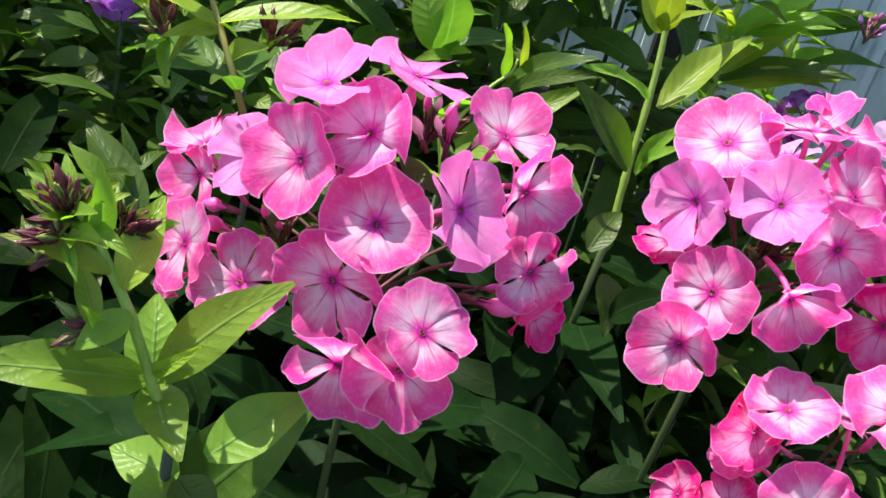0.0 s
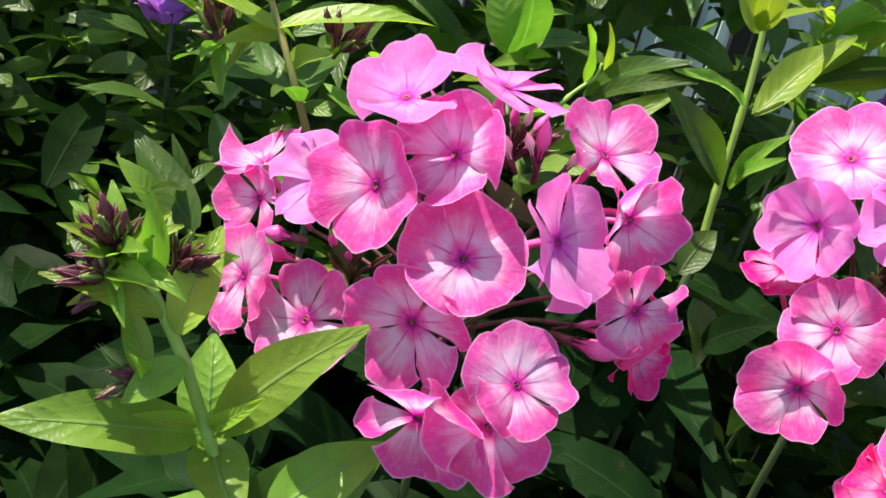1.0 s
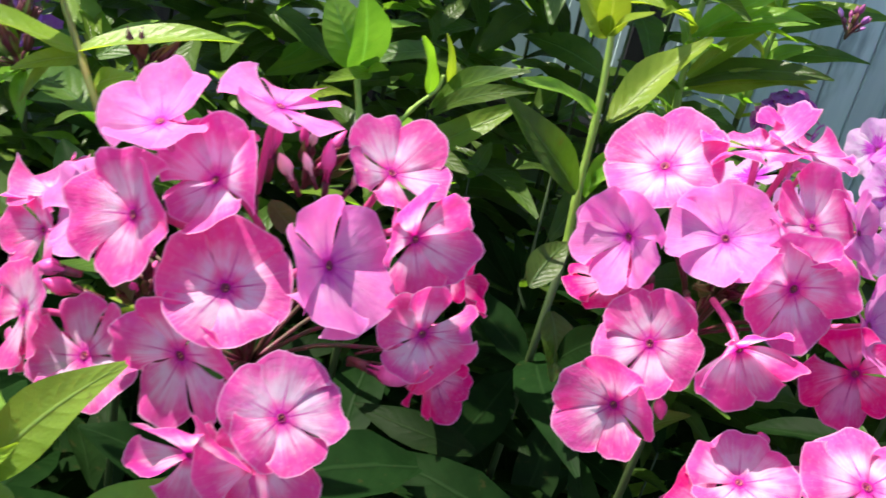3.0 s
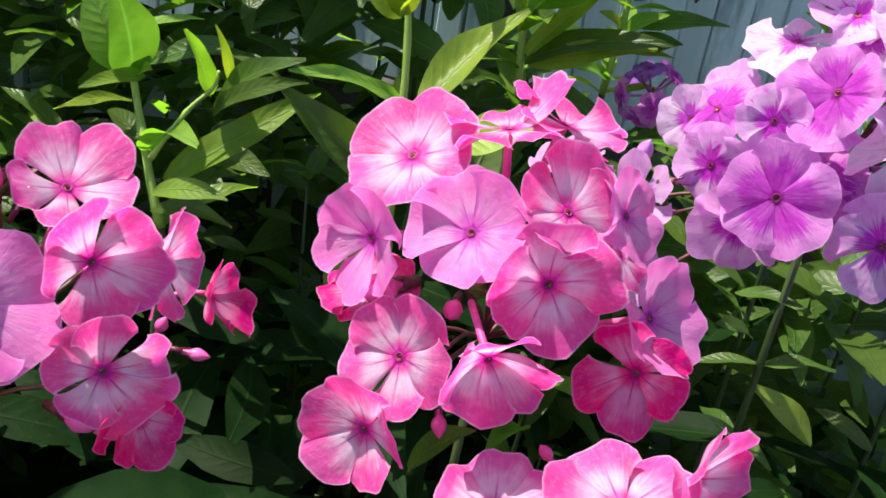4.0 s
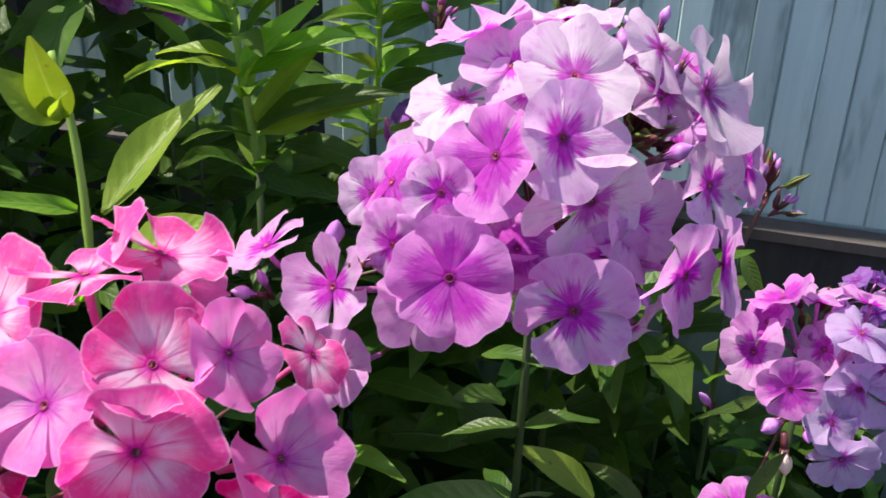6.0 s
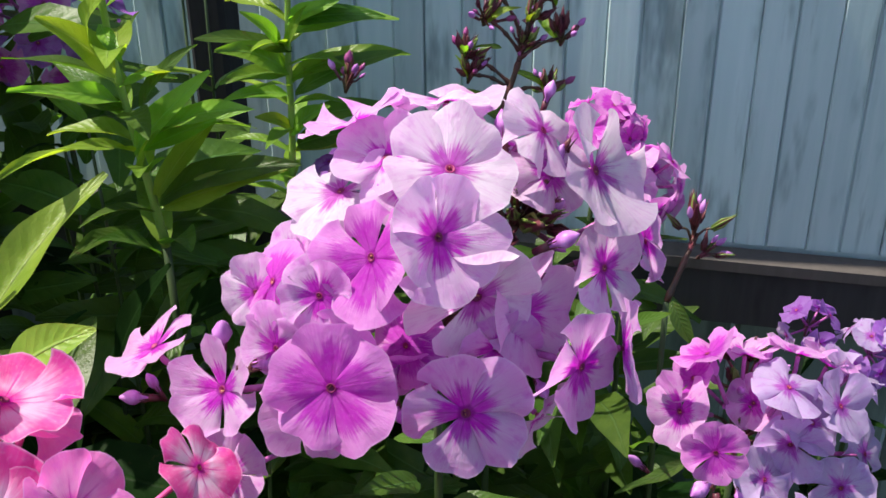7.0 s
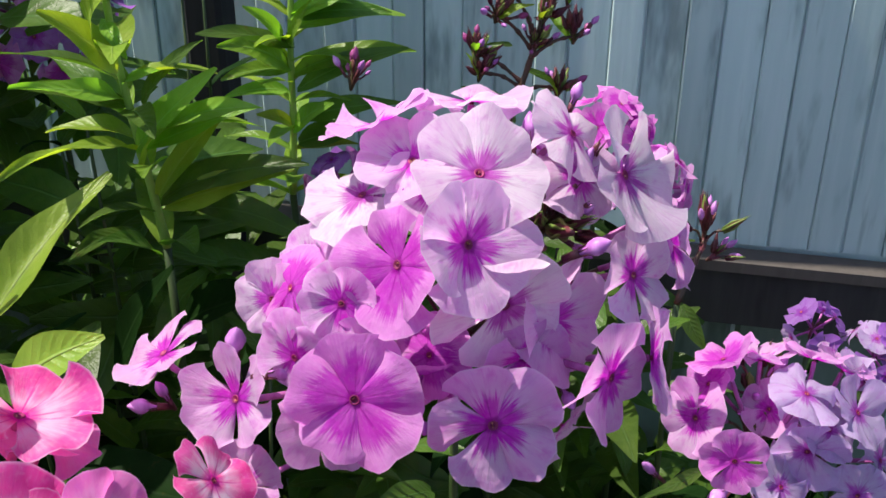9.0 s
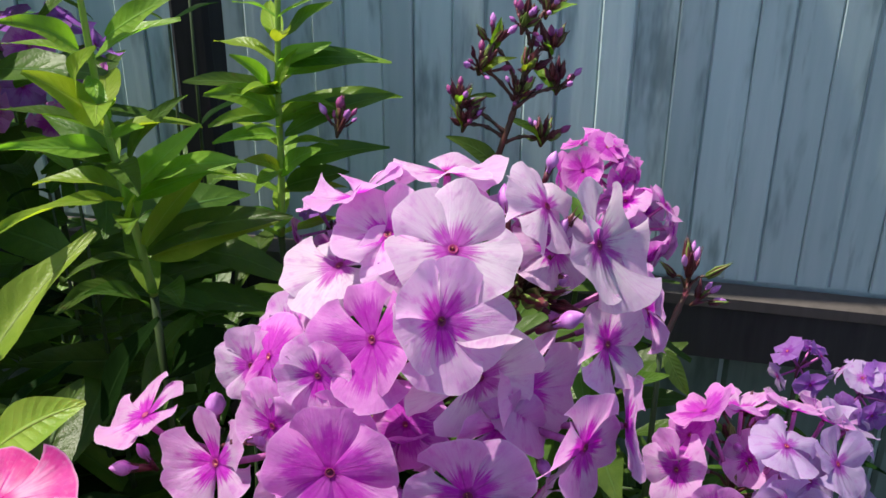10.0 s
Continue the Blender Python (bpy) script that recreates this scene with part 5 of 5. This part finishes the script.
def bud_cluster(plant, place, size, count, seed, mats, up=(0, 0, 1), length=0.011, thick=0.16, bracts=0):
    """A tuft of small pointed buds on short stalks. Young ones (SEPAL) are spikes of sepals."""
    rng = random.Random(seed)
    c, up = Vector(place), Vector(up).normalized()
    for k in range(bracts):
        d = (Vector((rng.gauss(0, 1), rng.gauss(0, 1), rng.gauss(0, 0.6))).normalized() + up * 0.5).normalized()
        q = c - up * size * 0.5
        L = rng.uniform(0.012, 0.022)
        leaf(plant, rng.choice(("bright", "lime", "bright")), q, q + d * L, L * rng.uniform(0.28, 0.4), (0, -0.5, 1), 0.1, 0.5)
    for k in range(count):
        d = Vector((rng.gauss(0, 1), rng.gauss(0, 1), rng.gauss(0, 1))).normalized()
        d = (d + up * 0.8).normalized()
        p = c + d * size * rng.uniform(0.2, 0.95)
        way = (d + up * 0.6).normalized()
        mat = rng.choice(mats)
        L = length * rng.uniform(0.7, 1.25)
        if mat == SEPAL:
            green_bud(plant, p, way, L, thick, [rng.choice((SEPAL, SEPAL, BUD_GREEN)), rng.choice((SEPAL, SEPAL, SEPAL, BUD_GREEN))], seed * 50 + k)
        else:
            bud(plant, p, way, L * 1.15, mat, thick * 0.85, rng.uniform(0.4, 0.55))
        bm = bmesh.new()
        tube(bm, smooth_line([c - up * size * 0.6, c.lerp(p, 0.5), p], 2), lambda s: 0.0006, 5)
        part("pedicel", bm, PEDICEL, plant)


bud_cluster(PLANTS["S"], (-0.1055, 0.2594, 0.8834), 0.0068, 22, 1, (SEPAL,), (-0.45, -0.1, 0.9), 0.0066, 0.24, 13)
bud_cluster(PLANTS["S"], (-0.1060, 0.2568, 0.8762), 0.005, 8, 2, (SEPAL,), (-0.9, -0.2, 0.3), 0.0072, 0.24, 5)
bud_cluster(PLANTS["S"], (-0.0914, 0.2683, 0.8770), 0.006, 10, 3, (SEPAL,), (0.4, 0, 1), 0.0072, 0.24, 5)
bud_cluster(PLANTS["S"], (-0.0936, 0.2503, 0.8540), 0.005, 5, 4, (SEPAL,), (-0.6, -0.3, 0.2), 0.008, 0.24, 3)
bud_cluster(PLANTS["L"], (-0.1279, 0.3916, 0.9011), 0.01, 12, 5, (SEPAL,), (-0.3, 0, 1), 0.009, 0.2, 5)
bud_cluster(PLANTS["L"], (-0.1208, 0.3808, 0.8964), 0.006, 6, 6, (SEPAL,), (-0.6, 0, 0.6), 0.009, 0.2, 4)
bud_cluster(PLANTS["L"], (-0.0803, 0.3846, 0.9023), 0.007, 8, 7, (SEPAL,), (0.3, 0, 1), 0.009, 0.2, 5)
bud_cluster(PLANTS["B"], (0.1204, 0.3758, 0.8740), 0.014, 8, 8, (BUD_PINK, SEPAL,), (0, -0.6, 0.6), 0.013, 0.16, 0)
bud_cluster(PLANTS["A"], (-0.0162, 0.3377, 0.9010), 0.010, 12, 9, (SEPAL, WITHER, SEPAL, BUD_PINK,), (0.1, -0.2, 1), 0.01, 0.13, 0)
bud_cluster(PLANTS["A"], (-0.0539, 0.3172, 0.8580), 0.012, 10, 12, (SEPAL, BUD_PINK, SEPAL,), (-0.1, -0.5, 0.8), 0.01, 0.15, 3)
bud_cluster(PLANTS["C"], (0.2614, 0.4444, 0.9318), 0.016, 16, 10, (BUD_MAUVE, SEPAL, SEPAL,), (0.3, -0.7, 0.6), 0.014, 0.17, 0)
bud_cluster(PLANTS["D"], (0.3681, 0.5044, 0.8176), 0.016, 16, 11, (BUD_MAUVE, SEPAL, SEPAL,), (0, -0.6, 0.7), 0.013, 0.15, 0)
stem(PLANTS["W"], [(0.2958, 0.5905, 0.9699), (0.2980, 0.5910, 0.9754), (0.3003, 0.5915, 0.9769)], 0.0008, 0.0006, BROWN, "branch")
bud_cluster(PLANTS["W"], (0.3003, 0.5915, 0.9769), 0.0060, 13, 20, (SEPAL, SEPAL, SEPAL, BUD_PURPLE, SEPAL, BUD_MAUVE,), (0.2, 0, 1), 0.0066, 0.20, 1)
stem(PLANTS["W"], [(0.2938, 0.5904, 0.9629), (0.2922, 0.5909, 0.9689), (0.2906, 0.5915, 0.9709)], 0.0008, 0.0006, BROWN, "branch")
bud_cluster(PLANTS["W"], (0.2906, 0.5915, 0.9709), 0.0060, 13, 21, (SEPAL, SEPAL, SEPAL, BUD_PURPLE, SEPAL, BUD_MAUVE,), (0.2, 0, 1), 0.0066, 0.20, 1)
stem(PLANTS["W"], [(0.2899, 0.5904, 0.9438), (0.2844, 0.5909, 0.9561), (0.2789, 0.5914, 0.9643)], 0.0008, 0.0006, BROWN, "branch")
bud_cluster(PLANTS["W"], (0.2789, 0.5914, 0.9643), 0.0060, 12, 22, (SEPAL, SEPAL, SEPAL, BUD_PURPLE, SEPAL, BUD_MAUVE,), (0.2, 0, 1), 0.0066, 0.20, 1)
stem(PLANTS["W"], [(0.2886, 0.5904, 0.9389), (0.2809, 0.5909, 0.9487), (0.2733, 0.5914, 0.9545)], 0.0008, 0.0006, BROWN, "branch")
bud_cluster(PLANTS["W"], (0.2733, 0.5914, 0.9545), 0.0060, 15, 23, (SEPAL, SEPAL, SEPAL, BUD_PURPLE, SEPAL, BUD_MAUVE,), (0.2, 0, 1), 0.0066, 0.20, 1)
stem(PLANTS["W"], [(0.2848, 0.5904, 0.9253), (0.2749, 0.5909, 0.9339), (0.2651, 0.5914, 0.9385)], 0.0008, 0.0006, BROWN, "branch")
bud_cluster(PLANTS["W"], (0.2651, 0.5914, 0.9385), 0.0060, 15, 24, (SEPAL, SEPAL, SEPAL, BUD_PURPLE, SEPAL, BUD_MAUVE,), (0.2, 0, 1), 0.0066, 0.20, 1)
stem(PLANTS["W"], [(0.2882, 0.5904, 0.9365), (0.2973, 0.5909, 0.9425), (0.3065, 0.5914, 0.9445)], 0.0008, 0.0006, BROWN, "branch")
bud_cluster(PLANTS["W"], (0.3065, 0.5914, 0.9445), 0.0060, 15, 25, (SEPAL, SEPAL, SEPAL, BUD_PURPLE, SEPAL, BUD_MAUVE,), (0.2, 0, 1), 0.0066, 0.20, 1)
stem(PLANTS["W"], [(0.2909, 0.5904, 0.9474), (0.2917, 0.5909, 0.9520), (0.2926, 0.5914, 0.9526)], 0.0008, 0.0006, BROWN, "branch")
bud_cluster(PLANTS["W"], (0.2926, 0.5914, 0.9526), 0.0060, 14, 26, (SEPAL, SEPAL, SEPAL, BUD_PURPLE, SEPAL, BUD_MAUVE,), (0.2, 0, 1), 0.0066, 0.20, 1)
stem(PLANTS["W"], [(0.2931, 0.5904, 0.9570), (0.2981, 0.5909, 0.9608), (0.3031, 0.5914, 0.9607)], 0.0008, 0.0006, BROWN, "branch")
bud_cluster(PLANTS["W"], (0.3031, 0.5914, 0.9607), 0.0060, 14, 27, (SEPAL, SEPAL, SEPAL, BUD_PURPLE, SEPAL, BUD_MAUVE,), (0.2, 0, 1), 0.0066, 0.20, 1)
stem(PLANTS["W"], [(0.2878, 0.5904, 0.9352), (0.2886, 0.5909, 0.9404), (0.2894, 0.5914, 0.9415)], 0.0008, 0.0006, BROWN, "branch")
bud_cluster(PLANTS["W"], (0.2894, 0.5914, 0.9415), 0.0060, 14, 28, (SEPAL, SEPAL, SEPAL, BUD_PURPLE, SEPAL, BUD_MAUVE,), (0.2, 0, 1), 0.0066, 0.20, 1)
stem(PLANTS["W"], [(0.2835, 0.5904, 0.9210), (0.2922, 0.5909, 0.9233), (0.3009, 0.5914, 0.9216)], 0.0008, 0.0006, BROWN, "branch")
bud_cluster(PLANTS["W"], (0.3009, 0.5914, 0.9216), 0.0060, 14, 29, (SEPAL, SEPAL, SEPAL, BUD_PURPLE, SEPAL, BUD_MAUVE,), (0.2, 0, 1), 0.0066, 0.20, 1)
stem(PLANTS["W"], [(0.2841, 0.5904, 0.9235), (0.2755, 0.5909, 0.9288), (0.2669, 0.5914, 0.9299)], 0.0008, 0.0006, BROWN, "branch")
bud_cluster(PLANTS["W"], (0.2669, 0.5914, 0.9299), 0.0060, 13, 30, (SEPAL, SEPAL, SEPAL, BUD_PURPLE, SEPAL, BUD_MAUVE,), (0.2, 0, 1), 0.0066, 0.20, 1)
bud_cluster(PLANTS["X"], (0.3720, 0.5844, 0.8522), 0.01, 12, 30, (BUD_MAUVE, SEPAL,), (0.2, 0, 1), 0.012, 0.15, 0)
bud_cluster(PLANTS["X"], (0.3776, 0.5844, 0.8400), 0.007, 6, 31, (BUD_MAUVE, SEPAL,), (0.4, 0, 0.3), 0.011, 0.15, 0)
bud_cluster(PLANTS["V"], (0.2158, 0.6294, 0.9162), 0.0075, 14, 32, (SEPAL, BUD_PURPLE, BUD_MAUVE,), (0.2, 0, 1), 0.0075, 0.17, 0)
bud(PLANTS["A"], (-0.0665, 0.3148, 0.8584), (-0.89, -0.31, 0.33), 0.0160, BUD_PINK, 0.17, 0.3)
bud(PLANTS["A"], (-0.0670, 0.3162, 0.8742), (-0.88, -0.33, 0.35), 0.0150, BUD_PINK, 0.12, 0.3)
bud(PLANTS["A"], (0.0094, 0.3068, 0.8618), (0.69, -0.64, 0.32), 0.0233, BUD_PINK, 0.13, 0.3)
bud(PLANTS["B"], (0.0926, 0.3608, 0.8802), (-0.52, -0.82, 0.24), 0.0244, BUD_PINK, 0.19, 0.3)
bud(PLANTS["B"], (0.1063, 0.3608, 0.8778), (-0.15, -0.98, 0.11), 0.0152, BUD_PINK, 0.19, 0.3)
bud(PLANTS["B"], (0.1050, 0.3509, 0.8490), (0.14, -0.82, -0.56), 0.0122, BUD_PINK, 0.19, 0.3)
bud(PLANTS["A"], (-0.0243, 0.3220, 0.9048), (0.01, 0.00, 1.00), 0.0179, BUD_PINK, 0.13, 0.3)
bud(PLANTS["A"], (-0.0087, 0.3250, 0.9001), (-0.04, 0.00, 1.00), 0.0181, BUD_PINK, 0.12, 0.3)
bud(PLANTS["A"], (-0.0151, 0.3180, 0.9038), (-0.54, 0.00, 0.84), 0.0120, WITHER, 0.17, 0.3)
bud(PLANTS["A"], (-0.0103, 0.3150, 0.9081), (-0.44, 0.00, 0.90), 0.0099, WITHER, 0.14, 0.3)
bud(PLANTS["A"], (-0.0027, 0.3180, 0.9056), (0.46, 0.00, 0.89), 0.0104, WITHER, 0.16, 0.3)
bud(PLANTS["A"], (0.0086, 0.3180, 0.8530), (0.98, 0.00, 0.21), 0.0202, BUD_PINK, 0.07, 0.3)
bud(PLANTS["A"], (0.0099, 0.3160, 0.8588), (0.89, 0.00, 0.45), 0.0143, BUD_PINK, 0.08, 0.3)
bud(PLANTS["A"], (-0.0670, 0.3000, 0.8747), (-1.00, 0.00, 0.02), 0.0113, BUD_PINK, 0.22, 0.3)
bud(PLANTS["A"], (0.0248, 0.3600, 0.8464), (0.99, 0.00, -0.10), 0.0120, BUD_PINK, 0.17, 0.3)
bud(PLANTS["A"], (0.0198, 0.3580, 0.8492), (0.40, 0.00, 0.92), 0.0102, BUD_PINK, 0.19, 0.3)
bud(PLANTS["C"], (0.2604, 0.4194, 0.9342), (0.78, -0.37, 0.51), 0.0135, BUD_MAUVE, 0.19, 0.3)
bud(PLANTS["C"], (0.1445, 0.4593, 0.8676), (-0.85, -0.37, 0.37), 0.0135, BUD_MAUVE, 0.19, 0.3)
bud(PLANTS["C"], (0.1462, 0.4593, 0.8674), (-0.33, -0.16, 0.93), 0.0124, BUD_MAUVE, 0.15, 0.3)
bud(PLANTS["C"], (0.1668, 0.4543, 0.8851), (0.13, -0.29, 0.95), 0.0171, BUD_MAUVE, 0.19, 0.3)
bud(PLANTS["C"], (0.1745, 0.4394, 0.8900), (0.71, -0.54, 0.45), 0.0184, BUD_MAUVE, 0.16, 0.3)
bud(PLANTS["C"], (0.2201, 0.4194, 0.8872), (0.04, -1.00, -0.08), 0.0100, BUD_MAUVE, 0.19, 0.3)
bud(PLANTS["C"], (0.2600, 0.4194, 0.8944), (0.25, -0.92, -0.30), 0.0109, BUD_MAUVE, 0.19, 0.3)
bud(PLANTS["C"], (0.2543, 0.4394, 0.9556), (-0.01, 0.40, 0.92), 0.0126, BUD_MAUVE, 0.19, 0.3)
bud(PLANTS["C"], (0.2208, 0.4356, 0.9455), (-0.34, -0.62, 0.71), 0.0100, BUD_MAUVE, 0.19, 0.3)
bud(PLANTS["C"], (0.2694, 0.4594, 0.9604), (0.30, 0.00, 0.95), 0.0100, BUD_MAUVE, 0.19, 0.3)
bud(PLANTS["D"], (0.3463, 0.4693, 0.8045), (-0.83, -0.56, 0.02), 0.0177, BUD_MAUVE, 0.19, 0.3)
bud(PLANTS["D"], (0.3536, 0.4693, 0.8009), (-0.15, -0.96, -0.24), 0.0104, BUD_MAUVE, 0.18, 0.3)
bud(PLANTS["D"], (0.3281, 0.4943, 0.7877), (-0.60, -0.26, 0.76), 0.0195, BUD_MAUVE, 0.1, 0.3)
bud(PLANTS["E"], (0.1400, 0.3309, 0.8450), (-0.66, 0.00, 0.75), 0.0101, BUD_PINK, 0.19, 0.3)
bud(PLANTS["D"], (0.3466, 0.4693, 0.7943), (0.09, -0.30, -0.95), 0.0169, WITHER, 0.19, 0.3)


# ---- far flower heads ----
def far_head(words, style, place, radius, count, seed, facing=(0, -0.4, 0.9), size=0.013):
    rng = random.Random(seed)
    plant = thing("phlox_plant", words, "flowering plant", "phlox plants")
    c, f = Vector(place), Vector(facing).normalized()
    core = c - f * radius * 0.5
    pts = to_ground(core, seed)
    stem(plant, pts, 0.0026, 0.0014, LOWER)
    leafy(plant, pts, 9, 0.075, ("dark", "mid"), seed, 0.4)
    for k in range(count):
        y = 1 - 1.25 * (k + 0.5) / count
        a = 2.399963 * k
        r = math.sqrt(max(0, 1 - y * y))
        u, w = plane_of(f)
        n = (f * y + u * r * math.cos(a) + w * r * math.sin(a)).normalized()
        n = (n + 0.25 * Vector((rng.gauss(0, 1), rng.gauss(0, 1), rng.gauss(0, 1))) * 0.6).normalized()
        bloom(plant, rng.choice(style), c - f * radius * 0.4 + n * radius * rng.uniform(0.85, 1.05), n, size * rng.uniform(0.9, 1.1), rng.uniform(0, 72), rng.uniform(0.0, 0.2), core, joined=True)
    return plant


far_head("phlox with violet flowers deep in the border", ('violet',), (-0.1856, 0.5260, 0.8676), 0.016, 8, 301, (0, -0.5, 0.8), 0.0105)
far_head("phlox with small violet flowers in the shade", ('violet',), (-0.3151, 0.6235, 0.7609), 0.014, 5, 302, (0, -0.5, 0.8), 0.01)
far_head("phlox with magenta flowers before the fence", ('magenta', 'mauve'), (0.3499, 0.6594, 0.8785), 0.02, 11, 303, (0.2, -0.5, 0.8), 0.0112)
far_head("phlox with mauve flowers beside the fence", ('mauve', 'magenta'), (0.3666, 0.6394, 0.8547), 0.022, 11, 304, (0.4, -0.5, 0.6), 0.012)
far_head("phlox with bluish violet flowers under the rail", ('violet', 'violet', 'lilac'), (0.4635, 0.6294, 0.7674), 0.014, 5, 305, (0, -0.5, 0.8), 0.0095)
far_head("phlox with violet flowers near the rail", ('violet', 'violet', 'lilac'), (0.4938, 0.6144, 0.7578), 0.019, 9, 306, (0, -0.5, 0.8), 0.0095)
far_head("phlox with violet flowers behind tall leaves", ('violet', 'magenta'), (0.0782, 0.6594, 0.9445), 0.032, 14, 307, (0, -0.6, 0.7), 0.0115)
far_head("phlox with small purple flowers at the back", ('violet', 'magenta'), (0.2107, 0.6543, 0.8577), 0.018, 8, 308, (0, -0.5, 0.8), 0.01)


# ---- background growth ----
def back_shoot(x, y, z, seed, tones, length=0.062, pairs=18):
    rng = random.Random(seed)
    plant = thing("phlox_plant", "leafy green phlox shoot in the shaded border", "flowering plant", "background shoots")
    top = Vector((x, y, z))
    pts = to_ground(top, seed, 0.05)
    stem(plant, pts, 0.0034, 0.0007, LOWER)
    leafy(plant, pts, pairs, length, tones, seed, 0.25, end=1.0)


rng = random.Random(21)
for k in range(40):
    x = -0.62 + 0.80 * (k + rng.uniform(0, 0.9)) / 40
    y = rng.uniform(0.54, 0.76)
    top = rng.uniform(0.86, 1.04) if y > 0.62 else rng.uniform(0.80, 0.92)
    # every third shoot gets some brighter leaves that stand for sunlit ones
    back_shoot(x, y, top, 100 + k, ("mid", "dark", "mid", "dark") if k % 3 else ("mid", "bright", "mid"))
# low shoots get only the dark tone, which carries their shade
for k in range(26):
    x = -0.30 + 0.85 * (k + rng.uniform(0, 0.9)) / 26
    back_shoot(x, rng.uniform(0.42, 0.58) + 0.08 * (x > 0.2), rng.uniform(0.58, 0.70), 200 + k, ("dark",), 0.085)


def hedge_top(x):
    """Height of the crowded growth along the border."""
    for edge, z in ((0.09, 1.05), (0.135, 0.95), (0.22, 0.86), (0.37, 0.82)):
        if x < edge:
            return z
    return 0.66


def crowd(name, words, count, seed, low, high, y0, y1, x0, x1, tone, size):
    """Crowded leaves, too many to count, from low to high (as shares of the growth's height)."""
    rng = random.Random(seed)
    bm = bmesh.new()
    for k in range(count):
        x = rng.uniform(x0, x1)
        y = rng.uniform(y0, y1)
        z = hedge_top(x) * (low + (high - low) * rng.random() ** 0.7) * rng.uniform(0.93, 1.0)
        a = rng.uniform(0, 6.3)
        L = size * rng.uniform(0.6, 1.3)
        d = Vector((math.cos(a), math.sin(a), rng.uniform(-0.6, 0.5))).normalized()
        p = Vector((x, y, z))
        leaf_sheet(bm, p, p + d * L, L * rng.uniform(0.30, 0.42), (rng.uniform(-0.6, 0.6), rng.uniform(-0.9, 0.3), 1), 0.08, 0.25, rng, 6, 2)
    me = bpy.data.meshes.new(name)
    bm.to_mesh(me)
    bm.free()
    me.materials.append(LEAVES[tone])
    me.polygons.foreach_set("use_smooth", [True] * len(me.polygons))
    tagged(new(name, me), words, "foliage", kind="stuff")


# leaf tone carries light here: bright for sunlit leaves, dark for low shade
crowd("border_foliage", "dense green leaves at the back of the border", 3600, 77, 0.45, 1.0, 0.60, 0.70, -0.95, 0.48, "mid", 0.052)
crowd("sunlit_foliage", "small leaves at the top of the border, toned light as if sunlit", 620, 79, 0.74, 1.0, 0.56, 0.68, -0.95, -0.04, "bright", 0.038)
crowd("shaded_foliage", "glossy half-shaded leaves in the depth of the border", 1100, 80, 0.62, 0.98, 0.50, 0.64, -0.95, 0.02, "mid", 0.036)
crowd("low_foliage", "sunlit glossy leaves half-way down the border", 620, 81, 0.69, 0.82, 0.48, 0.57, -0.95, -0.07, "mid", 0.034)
crowd("bright_foliage", "leaf tips half-way down the border, toned bright as if sunlit", 170, 82, 0.70, 0.83, 0.48, 0.57, -0.95, -0.07, "bright", 0.026)
crowd("undergrowth", "dense leaves low in the border, toned dark for shade", 4600, 78, 0.05, 0.76, 0.34, 0.66, -0.80, 0.62, "dark", 0.070)
